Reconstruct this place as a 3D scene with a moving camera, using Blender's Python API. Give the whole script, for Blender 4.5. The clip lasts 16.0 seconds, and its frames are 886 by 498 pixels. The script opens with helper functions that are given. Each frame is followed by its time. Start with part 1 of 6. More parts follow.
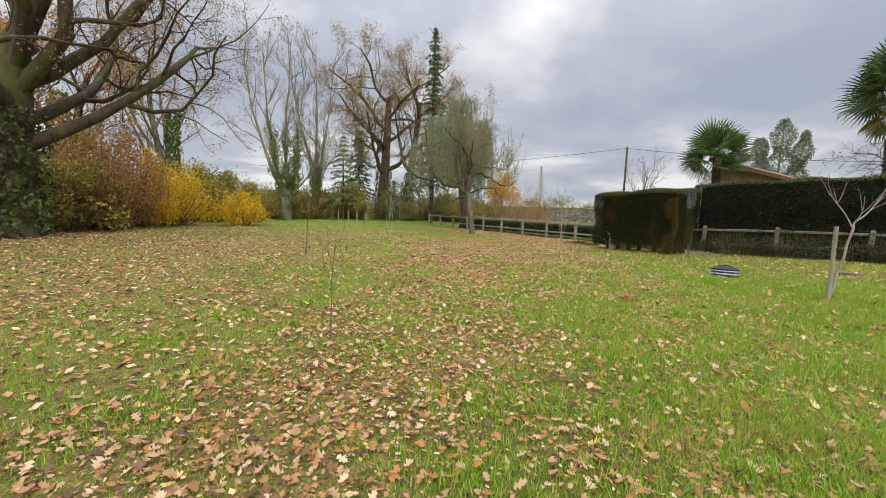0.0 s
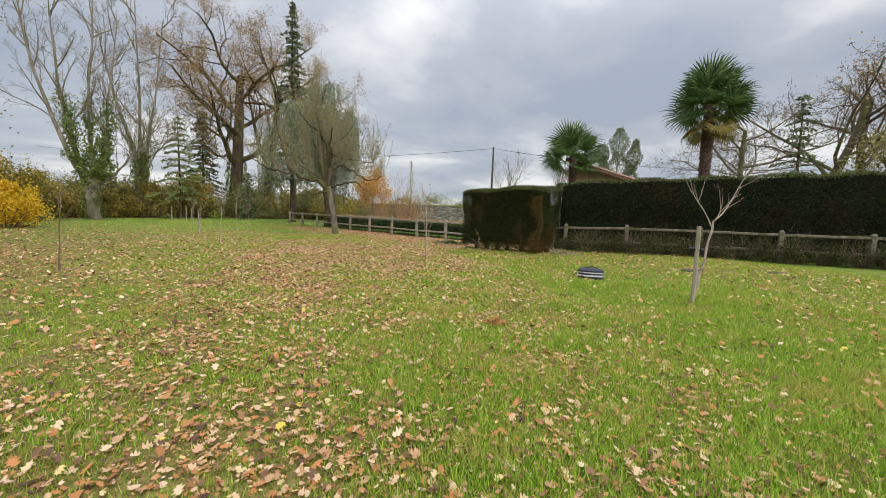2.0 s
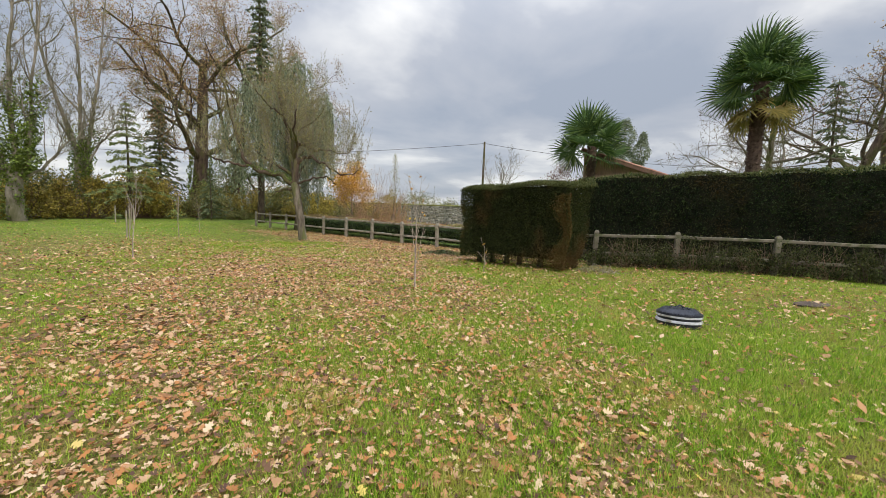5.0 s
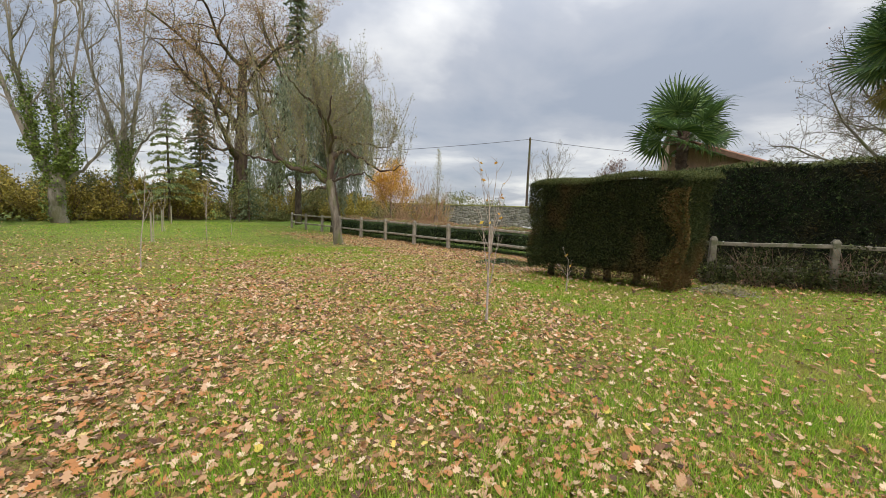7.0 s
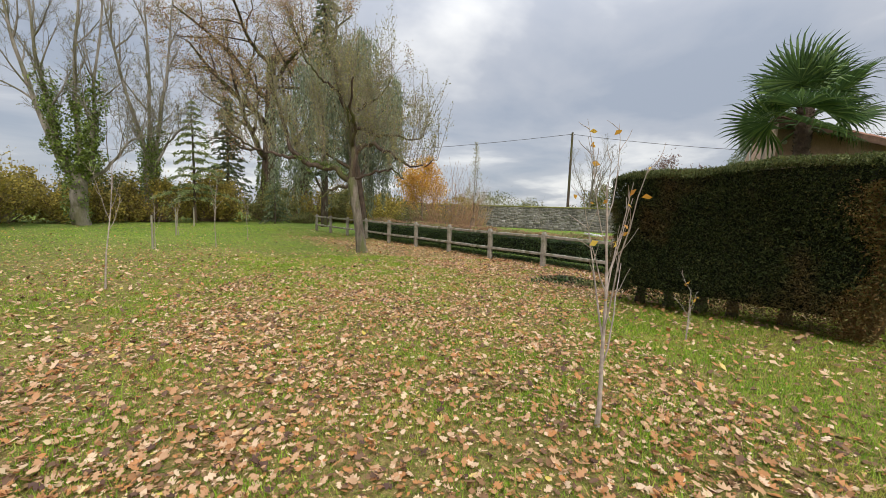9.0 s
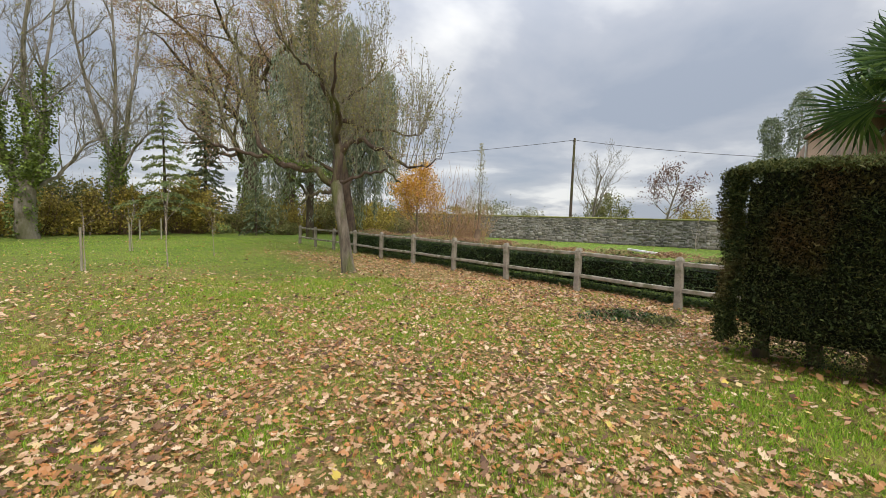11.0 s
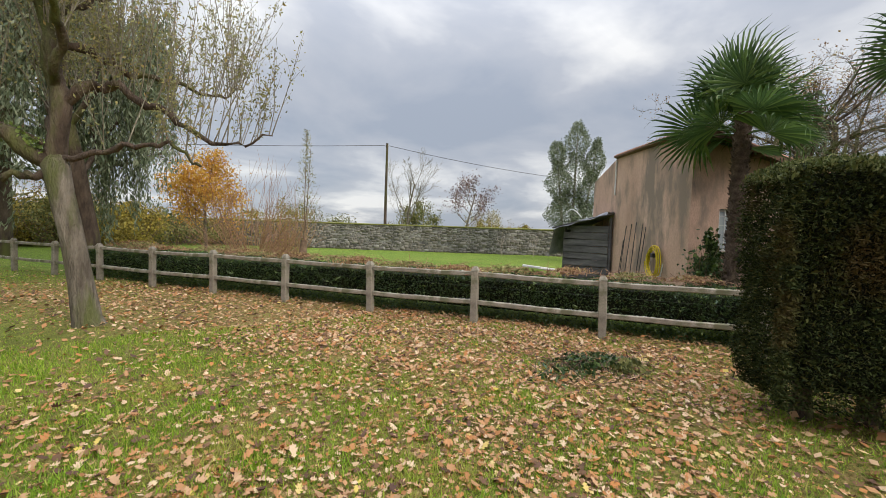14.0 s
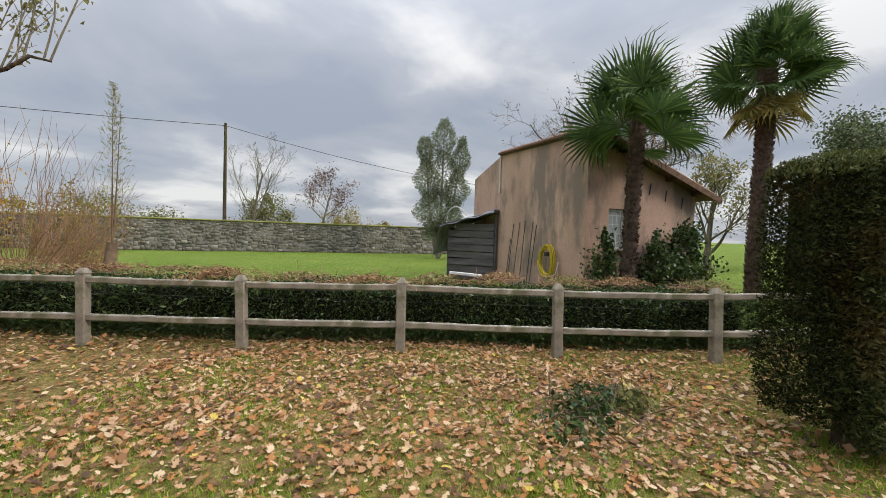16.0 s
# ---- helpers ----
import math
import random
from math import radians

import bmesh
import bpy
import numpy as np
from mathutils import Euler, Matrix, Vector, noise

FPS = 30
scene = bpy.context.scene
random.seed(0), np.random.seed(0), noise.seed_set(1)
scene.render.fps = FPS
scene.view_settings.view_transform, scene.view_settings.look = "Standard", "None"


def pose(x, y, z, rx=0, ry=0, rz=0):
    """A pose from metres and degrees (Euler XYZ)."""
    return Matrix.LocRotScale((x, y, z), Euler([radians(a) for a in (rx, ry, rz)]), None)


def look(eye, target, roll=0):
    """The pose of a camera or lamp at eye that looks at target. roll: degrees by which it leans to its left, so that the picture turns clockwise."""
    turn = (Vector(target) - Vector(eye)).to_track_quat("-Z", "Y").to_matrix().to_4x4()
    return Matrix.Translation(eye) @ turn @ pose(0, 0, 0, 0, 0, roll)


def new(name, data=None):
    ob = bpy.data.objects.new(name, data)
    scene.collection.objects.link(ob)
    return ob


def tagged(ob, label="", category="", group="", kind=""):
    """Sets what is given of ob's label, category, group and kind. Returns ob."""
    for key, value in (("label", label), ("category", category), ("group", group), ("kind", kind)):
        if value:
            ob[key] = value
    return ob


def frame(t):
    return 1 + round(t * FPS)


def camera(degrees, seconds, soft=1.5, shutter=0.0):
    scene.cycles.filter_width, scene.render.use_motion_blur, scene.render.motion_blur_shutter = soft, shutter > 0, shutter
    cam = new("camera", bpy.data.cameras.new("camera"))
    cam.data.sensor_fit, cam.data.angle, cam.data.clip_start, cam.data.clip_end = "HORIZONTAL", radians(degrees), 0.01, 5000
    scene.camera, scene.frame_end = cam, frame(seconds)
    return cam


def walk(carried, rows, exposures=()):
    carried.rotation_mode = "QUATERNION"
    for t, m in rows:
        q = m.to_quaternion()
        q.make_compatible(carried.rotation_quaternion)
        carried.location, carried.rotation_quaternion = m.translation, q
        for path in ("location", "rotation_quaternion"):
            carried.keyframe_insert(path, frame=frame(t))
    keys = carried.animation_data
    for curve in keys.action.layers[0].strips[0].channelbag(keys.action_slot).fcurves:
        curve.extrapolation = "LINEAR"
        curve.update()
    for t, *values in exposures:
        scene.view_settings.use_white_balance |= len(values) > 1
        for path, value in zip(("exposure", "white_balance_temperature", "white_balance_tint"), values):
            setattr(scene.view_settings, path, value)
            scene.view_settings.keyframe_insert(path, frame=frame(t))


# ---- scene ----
cam = camera(96.1, 16.0, soft=0.8)
PATH = [  # seconds, eye, target, roll
    (0, (1.153, 3.924, 1.506), (0.959, 5.905, 1.307), 1.9),
    (0.5, (1.273, 4.515, 1.486), (1.359, 6.504, 1.292), 1.9),
    (1, (1.548, 4.989, 1.516), (1.791, 6.965, 1.322), 2.0),
    (1.5, (1.714, 5.52, 1.504), (2.052, 7.482, 1.313), 2.1),
    (2, (1.887, 6.059, 1.528), (2.293, 8.008, 1.337), 2.1),
    (2.5, (2.099, 6.633, 1.579), (2.563, 8.569, 1.388), 2.2),
    (3, (2.191, 7.212, 1.643), (2.706, 9.135, 1.45), 2.3),
    (5.5, (2.411, 10.385, 1.631), (2.853, 12.326, 1.435), 2.0),
    (6, (2.409, 11.002, 1.654), (2.791, 12.955, 1.457), 2.0),
    (6.5, (2.317, 11.606, 1.64), (2.655, 13.567, 1.444), 2.0),
    (7, (2.279, 12.203, 1.604), (2.583, 14.17, 1.406), 2.0),
    (7.5, (2.248, 12.816, 1.605), (2.511, 14.788, 1.405), 1.9),
    (8, (2.184, 13.434, 1.618), (2.405, 15.412, 1.418), 1.9),
    (8.5, (2.249, 14.096, 1.647), (2.432, 16.078, 1.447), 1.9),
    (9, (2.305, 14.755, 1.657), (2.458, 16.739, 1.456), 1.9),
    (11.5, (2.018, 17.926, 1.639), (2.252, 19.908, 1.513), 1.6),
    (12, (1.92, 18.49, 1.65), (2.263, 20.458, 1.546), 1.7),
    (12.5, (1.795, 19.055, 1.63), (2.288, 20.991, 1.534), 1.8),
    (13, (1.691, 19.573, 1.652), (2.377, 21.449, 1.562), 1.8),
    (13.5, (1.637, 20.128, 1.666), (2.544, 21.908, 1.58), 1.9),
    (14, (1.61, 20.697, 1.677), (2.734, 22.348, 1.592), 1.9),
    (14.5, (1.668, 21.218, 1.691), (2.972, 22.732, 1.609), 1.9),
    (15, (1.705, 21.775, 1.679), (3.151, 23.154, 1.598), 1.9),
    (15.5, (1.781, 22.28, 1.693), (3.343, 23.527, 1.611), 1.8),
    (16, (1.979, 22.812, 1.696), (3.629, 23.94, 1.619), 1.8),
]
walk(cam, [(t, look(eye, target, roll)) for t, eye, target, roll in PATH], [(0, 0.0), (13.5, 0.0), (15.5, -0.09), (16, -0.09)])

# ---- light ----
SUN_AZ, SUN_EL = 163.0, 30.0  # degrees clockwise from +y, degrees above the horizon
world = bpy.data.worlds.new("overcast_sky")
scene.world = world
world.use_nodes = True
wn, wl = world.node_tree.nodes, world.node_tree.links
wn.clear()


def wnode(kind, **values):
    n = wn.new(kind)
    for k, v in values.items():
        n.inputs[k].default_value = v
    return n


def wmath(op, a, b=None):
    n = wn.new("ShaderNodeMath")
    n.operation = op
    for i, v in enumerate((a, b)):
        if v is None:
            continue
        if isinstance(v, (int, float)):
            n.inputs[i].default_value = v
        else:
            wl.new(v, n.inputs[i])
    return n.outputs[0]


coord = wn.new("ShaderNodeTexCoord")
sep = wn.new("ShaderNodeSeparateXYZ")
wl.new(coord.outputs["Generated"], sep.inputs[0])
up = wmath("MAXIMUM", sep.outputs[2], 0.0)
lift = wmath("ADD", up, 0.16)
flat = wn.new("ShaderNodeCombineXYZ")
wl.new(wmath("DIVIDE", sep.outputs[0], lift), flat.inputs[0])
wl.new(wmath("DIVIDE", sep.outputs[1], lift), flat.inputs[1])
cloud = wnode("ShaderNodeTexNoise", Scale=0.8, Detail=6.0, Roughness=0.52, Distortion=0.3)
wl.new(flat.outputs[0], cloud.inputs["Vector"])
cramp = wn.new("ShaderNodeValToRGB")
cramp.color_ramp.elements[0].position, cramp.color_ramp.elements[0].color = 0.38, (0.43, 0.48, 0.575, 1)
cramp.color_ramp.elements[1].position, cramp.color_ramp.elements[1].color = 0.63, (0.97, 0.97, 0.97, 1)
mid = cramp.color_ramp.elements.new(0.5)
mid.color = (0.56, 0.59, 0.66, 1)
wl.new(cloud.outputs["Fac"], cramp.inputs[0])
sky = wn.new("ShaderNodeTexSky")
sky.sky_type = "NISHITA"
sky.sun_disc = False
sky.sun_elevation, sky.sun_rotation = radians(SUN_EL), radians(SUN_AZ)
skyc = wn.new("ShaderNodeVectorMath")
skyc.operation = "SCALE"
skyc.inputs["Scale"].default_value = 0.12
wl.new(sky.outputs[0], skyc.inputs[0])
cmix = wn.new("ShaderNodeMix")
cmix.data_type = "RGBA"
cmix.inputs[0].default_value = 0.9
wl.new(skyc.outputs[0], cmix.inputs[6])
wl.new(cramp.outputs[0], cmix.inputs[7])
back = wn.new("ShaderNodeBackground")
wl.new(cmix.outputs[2], back.inputs[0])
# an overcast sky brightens towards the zenith
wl.new(wmath("ADD", wmath("MULTIPLY", wmath("POWER", up, 4.0), 6.6), 0.92), back.inputs[1])
wout = wn.new("ShaderNodeOutputWorld")
wl.new(back.outputs[0], wout.inputs[0])

sun = new("sun", bpy.data.lights.new("sun", "SUN"))
sun.data.energy, sun.data.angle, sun.data.color = 1.5, radians(12), (1.0, 0.95, 0.86)
az, el = radians(SUN_AZ), radians(SUN_EL)
sun.matrix_world = look((60, 60, 60), (60 - math.sin(az) * math.cos(el), 60 - math.cos(az) * math.cos(el), 60 - math.sin(el)))
scene.view_settings.exposure = 0.0


# ---- materials ----
def shader(name):
    m = bpy.data.materials.new(name)
    m.use_nodes = True
    nt = m.node_tree
    return m, nt, nt.nodes["Principled BSDF"]


def add_ramp(nt, fac, stops):
    r = nt.nodes.new("ShaderNodeValToRGB")
    els = r.color_ramp.elements
    while len(els) < len(stops):
        els.new(0.5)
    for e, (p, c) in zip(els, stops):
        e.position, e.color = p, (*c, 1)
    nt.links.new(fac, r.inputs[0])
    return r.outputs[0]


def add_noise(nt, scale, detail=4.0, rough=0.55, vec=None, stretch=None):
    n = nt.nodes.new("ShaderNodeTexNoise")
    n.inputs["Scale"].default_value, n.inputs["Detail"].default_value, n.inputs["Roughness"].default_value = scale, detail, rough
    if vec is None:
        vec = nt.nodes.new("ShaderNodeTexCoord").outputs["Object"]
    if stretch:
        mp = nt.nodes.new("ShaderNodeMapping")
        mp.inputs["Scale"].default_value = stretch
        nt.links.new(vec, mp.inputs[0])
        vec = mp.outputs[0]
    nt.links.new(vec, n.inputs["Vector"])
    return n.outputs["Fac"]


def add_mix(nt, fac, a, b, blend="MIX"):
    n = nt.nodes.new("ShaderNodeMix")
    n.data_type, n.blend_type = "RGBA", blend
    for i, v in ((0, fac), (6, a), (7, b)):
        if isinstance(v, (int, float)):
            n.inputs[i].default_value = v
        elif isinstance(v, tuple):
            n.inputs[i].default_value = (*v, 1)
        else:
            nt.links.new(v, n.inputs[i])
    return n.outputs[2]


def add_bump(nt, bsdf, height, strength=0.4, distance=0.02):
    b = nt.nodes.new("ShaderNodeBump")
    b.inputs["Strength"].default_value, b.inputs["Distance"].default_value = strength, distance
    nt.links.new(height, b.inputs["Height"])
    nt.links.new(b.outputs[0], bsdf.inputs["Normal"])


def surface(name, stops, scale=3.0, rough=0.85, bump=0.4, fine=30.0, stretch=None, stains=None, stain_scale=0.6, metal=0.0, dist=0.015):
    """A surface with coarse colour variation, fine grain and optional stains."""
    m, nt, b = shader(name)
    n1 = add_noise(nt, scale, 5, 0.6, None, stretch)
    n2 = add_noise(nt, fine, 3, 0.6, None, stretch)
    c = add_ramp(nt, n1, stops)
    c = add_mix(nt, 0.35, c, add_ramp(nt, n2, [(0.3, (0.45, 0.45, 0.45)), (0.7, (1.25, 1.25, 1.25))]), "MULTIPLY")
    if stains:
        f = add_ramp(nt, add_noise(nt, stain_scale, 5, 0.65, None, stretch), [(0.48, (0, 0, 0)), (0.62, (1, 1, 1))])
        c = add_mix(nt, f, c, stains)
    nt.links.new(c, b.inputs["Base Color"])
    b.inputs["Roughness"].default_value, b.inputs["Metallic"].default_value = rough, metal
    b.inputs["Specular IOR Level"].default_value = 0.25
    add_bump(nt, b, n2, bump, dist)
    return m


def leafy(name, stops, trans=0.3, rough=0.6, patch=0.0, patch_colour=(0.3, 0.2, 0.05), patch_scale=0.6, spec=0.3):
    """Leaves, each its own tone, with light shining through; patches of a second colour by place."""
    m, nt, b = shader(name)
    g = nt.nodes.new("ShaderNodeNewGeometry")
    c = add_ramp(nt, g.outputs["Random Per Island"], stops)
    if patch:
        f = add_ramp(nt, add_noise(nt, patch_scale, 4, 0.6), [(0.52, (0, 0, 0)), (0.66, (patch, patch, patch))])
        c = add_mix(nt, f, c, patch_colour)
    nt.links.new(c, b.inputs["Base Color"])
    b.inputs["Roughness"].default_value = rough
    b.inputs["Specular IOR Level"].default_value = spec
    t = nt.nodes.new("ShaderNodeBsdfTranslucent")
    nt.links.new(c, t.inputs[0])
    mx = nt.nodes.new("ShaderNodeMixShader")
    mx.inputs[0].default_value = trans
    out = nt.nodes["Material Output"]
    nt.links.new(b.outputs[0], mx.inputs[1])
    nt.links.new(t.outputs[0], mx.inputs[2])
    nt.links.new(mx.outputs[0], out.inputs[0])
    return m


def lawn_material():
    m, nt, b = shader("lawn")
    at = nt.nodes.new("ShaderNodeAttribute")
    at.attribute_name = "litter"
    big = add_noise(nt, 0.35, 4, 0.6)
    med = add_noise(nt, 5.0, 4, 0.65)
    fine = add_noise(nt, 85.0, 4, 0.75)
    green = add_ramp(nt, med, [(0.3, (0.045, 0.065, 0.010)), (0.5, (0.11, 0.145, 0.018)), (0.72, (0.20, 0.24, 0.035))])
    green = add_mix(nt, add_ramp(nt, big, [(0.4, (0, 0, 0)), (0.65, (0.6, 0.6, 0.6))]), green, (0.26, 0.235, 0.06))
    fresh = nt.nodes.new("ShaderNodeAttribute")
    fresh.attribute_name = "fresh"
    green = add_mix(nt, fresh.outputs["Fac"], green, add_ramp(nt, med, [(0.3, (0.07, 0.15, 0.012)), (0.6, (0.15, 0.28, 0.022)), (0.8, (0.23, 0.36, 0.04))]))
    green = add_mix(nt, 0.85, green, add_ramp(nt, fine, [(0.36, (0.22, 0.22, 0.22)), (0.5, (0.85, 0.85, 0.85)), (0.64, (1.6, 1.6, 1.6))]), "MULTIPLY")
    brown = add_ramp(nt, add_noise(nt, 14.0, 3, 0.7), [(0.3, (0.10, 0.055, 0.026)), (0.5, (0.33, 0.19, 0.08)), (0.7, (0.54, 0.36, 0.18))])
    mask = nt.nodes.new("ShaderNodeMath")
    mask.operation = "MULTIPLY"
    share = nt.nodes.new("ShaderNodeMath")
    share.operation = "MULTIPLY"
    share.inputs[1].default_value = 0.75
    nt.links.new(at.outputs["Fac"], share.inputs[0])
    nt.links.new(share.outputs[0], mask.inputs[0])
    nt.links.new(add_ramp(nt, add_noise(nt, 22.0, 2, 0.6), [(0.37, (0, 0, 0)), (0.5, (1.0, 1.0, 1.0))]), mask.inputs[1])
    brown = add_mix(nt, 0.6, brown, add_ramp(nt, add_noise(nt, 48.0, 3, 0.7), [(0.38, (0.35, 0.33, 0.3)), (0.62, (1.25, 1.25, 1.25))]), "MULTIPLY")
    c = add_mix(nt, mask.outputs[0], green, brown)
    nt.links.new(c, b.inputs["Base Color"])
    b.inputs["Roughness"].default_value = 0.9
    b.inputs["Specular IOR Level"].default_value = 0.15
    add_bump(nt, b, fine, 0.8, 0.03)
    return m


M_LAWN = lawn_material()
M_GRASS = leafy("grass_blades", [(0.0, (0.11, 0.21, 0.012)), (0.5, (0.23, 0.38, 0.02)), (0.85, (0.38, 0.50, 0.045)), (1.0, (0.52, 0.45, 0.13))], 0.45, 0.5, 0.75, (0.42, 0.38, 0.08), 1.1)
M_LITTER = leafy("fallen_leaves", [(0.0, (0.09, 0.045, 0.03)), (0.2, (0.22, 0.12, 0.055)), (0.40, (0.48, 0.20, 0.06)), (0.58, (0.45, 0.25, 0.12)), (0.8, (0.53, 0.33, 0.18)), (0.96, (0.68, 0.50, 0.32)), (1.0, (0.60, 0.45, 0.08))], 0.2, 0.65)
M_CONCRETE = surface("weathered_concrete", [(0.3, (0.20, 0.165, 0.13)), (0.55, (0.33, 0.285, 0.225)), (0.75, (0.46, 0.41, 0.335))], 4.0, 0.92, 0.5, 60.0, None, (0.16, 0.15, 0.09), 3.0)
M_CONCRETE_OLD = surface("mossy_old_concrete", [(0.3, (0.10, 0.085, 0.06)), (0.55, (0.18, 0.155, 0.115)), (0.75, (0.28, 0.25, 0.20))], 4.0, 0.95, 0.5, 60.0, None, (0.09, 0.095, 0.045), 2.5)
M_LICHEN = surface("lichen", [(0.4, (0.55, 0.55, 0.48)), (0.6, (0.72, 0.72, 0.66))], 20.0, 0.95, 0.5)
M_BARK = surface("grey_bark", [(0.3, (0.085, 0.066, 0.048)), (0.6, (0.23, 0.19, 0.145)), (0.8, (0.34, 0.29, 0.23))], 6.0, 0.95, 1.0, 30.0, (1, 1, 0.25), (0.12, 0.125, 0.045), 2.2, dist=0.06)
M_BARK_DARK = surface("dark_bark", [(0.3, (0.045, 0.032, 0.024)), (0.55, (0.11, 0.077, 0.055)), (0.8, (0.20, 0.15, 0.11))], 5.0, 0.95, 1.0, 24.0, (1, 1, 0.35), (0.10, 0.105, 0.03), 1.3, dist=0.06)
M_BARK_PALE = surface("pale_bark", [(0.3, (0.15, 0.125, 0.095)), (0.55, (0.30, 0.26, 0.205)), (0.8, (0.47, 0.42, 0.34))], 4.0, 0.95, 0.9, 26.0, (1, 1, 0.3), (0.14, 0.13, 0.07), 1.1, dist=0.05)
M_PALM_BARK = surface("palm_trunk_fibre", [(0.3, (0.05, 0.032, 0.025)), (0.6, (0.13, 0.09, 0.065)), (0.8, (0.21, 0.15, 0.10))], 9.0, 0.95, 0.9, 50.0, None, None, dist=0.03)
M_WOOD_STAKE = surface("grey_stake_wood", [(0.3, (0.22, 0.19, 0.13)), (0.7, (0.42, 0.38, 0.28))], 8.0, 0.9, 0.4, 50.0, (1, 1, 0.15))
M_PALM = leafy("palm_frond_green", [(0.0, (0.05, 0.095, 0.03)), (0.6, (0.10, 0.17, 0.045)), (1.0, (0.19, 0.27, 0.07))], 0.3, 0.4)
M_PALM_OLD = leafy("palm_frond_yellowed", [(0.0, (0.22, 0.19, 0.05)), (0.6, (0.38, 0.30, 0.08)), (1.0, (0.30, 0.20, 0.08))], 0.25, 0.6)
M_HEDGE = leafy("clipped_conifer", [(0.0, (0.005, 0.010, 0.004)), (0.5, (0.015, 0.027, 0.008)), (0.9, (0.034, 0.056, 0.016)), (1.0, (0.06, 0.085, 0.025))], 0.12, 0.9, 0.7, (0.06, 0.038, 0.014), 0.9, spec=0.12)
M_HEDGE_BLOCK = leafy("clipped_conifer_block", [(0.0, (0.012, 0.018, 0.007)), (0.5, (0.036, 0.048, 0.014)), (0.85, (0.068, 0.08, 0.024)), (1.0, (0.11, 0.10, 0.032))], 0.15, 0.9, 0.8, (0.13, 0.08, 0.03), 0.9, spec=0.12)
# lighter copy for the hedge tops: skylight from above put into the colour
M_HEDGE_TOP = leafy("clipped_conifer_lit_top", [(0.0, (0.05, 0.066, 0.015)), (0.6, (0.10, 0.12, 0.03)), (1.0, (0.18, 0.17, 0.055))], 0.25, 0.7)
M_HEDGE_RUST = leafy("browned_conifer", [(0.0, (0.10, 0.05, 0.015)), (0.5, (0.20, 0.11, 0.03)), (0.8, (0.13, 0.14, 0.04)), (1.0, (0.26, 0.17, 0.05))], 0.2, 0.7)
# near-black, so gaps between the sprigs look deep in shade
M_HEDGE_CORE = surface("hedge_shade_core", [(0.4, (0.008, 0.010, 0.005)), (0.6, (0.02, 0.02, 0.01))], 6.0, 1.0, 0.8, 25.0)
M_LAUREL = leafy("laurel_leaves", [(0.0, (0.02, 0.045, 0.014)), (0.6, (0.055, 0.095, 0.026)), (1.0, (0.16, 0.21, 0.06))], 0.15, 0.35)
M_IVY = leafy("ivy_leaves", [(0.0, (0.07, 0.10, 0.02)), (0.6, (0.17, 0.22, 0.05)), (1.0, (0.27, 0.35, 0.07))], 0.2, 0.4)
# the same ivy at about half brightness, shade put into its colour
M_IVY_SHADED = leafy("shaded_ivy_leaves", [(0.0, (0.03, 0.045, 0.012)), (0.6, (0.075, 0.10, 0.025)), (1.0, (0.15, 0.19, 0.045))], 0.15, 0.5)
M_OAKLEAF = leafy("oak_autumn_leaves", [(0.0, (0.19, 0.11, 0.06)), (0.4, (0.36, 0.20, 0.10)), (0.7, (0.43, 0.29, 0.13)), (1.0, (0.33, 0.29, 0.10))], 0.35, 0.7)
M_MAROON = leafy("dark_maroon_leaves", [(0.0, (0.09, 0.045, 0.04)), (0.6, (0.19, 0.10, 0.08)), (1.0, (0.28, 0.17, 0.11))], 0.3, 0.7)
M_RUSTLEAF = leafy("rust_leaves", [(0.0, (0.26, 0.11, 0.05)), (0.5, (0.46, 0.21, 0.07)), (0.85, (0.50, 0.31, 0.09)), (1.0, (0.26, 0.25, 0.06))], 0.35, 0.7)
M_OLIVE = leafy("olive_leaves", [(0.0, (0.17, 0.165, 0.06)), (0.5, (0.31, 0.295, 0.115)), (0.85, (0.38, 0.34, 0.14)), (1.0, (0.44, 0.30, 0.11))], 0.35, 0.7)
M_WILLOW = leafy("grey_green_leaves", [(0.0, (0.11, 0.14, 0.08)), (0.5, (0.21, 0.245, 0.145)), (1.0, (0.36, 0.38, 0.25))], 0.3, 0.6)
M_YELLOW = leafy("golden_leaves", [(0.0, (0.50, 0.29, 0.015)), (0.5, (0.74, 0.48, 0.02)), (1.0, (0.78, 0.58, 0.05))], 0.4, 0.6)
M_ORANGE = leafy("orange_leaves", [(0.0, (0.48, 0.22, 0.03)), (0.6, (0.66, 0.36, 0.05)), (1.0, (0.68, 0.48, 0.08))], 0.4, 0.6)
M_FIR = leafy("fir_needles", [(0.0, (0.06, 0.085, 0.04)), (0.6, (0.13, 0.16, 0.075)), (1.0, (0.22, 0.24, 0.12))], 0.15, 0.7)
M_PINE = leafy("pine_needles", [(0.0, (0.13, 0.17, 0.06)), (0.6, (0.24, 0.29, 0.10)), (1.0, (0.36, 0.37, 0.15))], 0.25, 0.7)
M_THICKET = leafy("thicket_leaves", [(0.0, (0.14, 0.11, 0.03)), (0.4, (0.27, 0.22, 0.045)), (0.75, (0.37, 0.30, 0.06)), (1.0, (0.52, 0.38, 0.07))], 0.3, 0.7)
M_THICKET_GREEN = leafy("thicket_green_leaves", [(0.0, (0.08, 0.09, 0.03)), (0.5, (0.17, 0.18, 0.055)), (1.0, (0.30, 0.27, 0.08))], 0.3, 0.7)
M_TWIG = surface("brown_twigs", [(0.3, (0.12, 0.075, 0.05)), (0.7, (0.26, 0.17, 0.11))], 6.0, 0.9, 0.2)
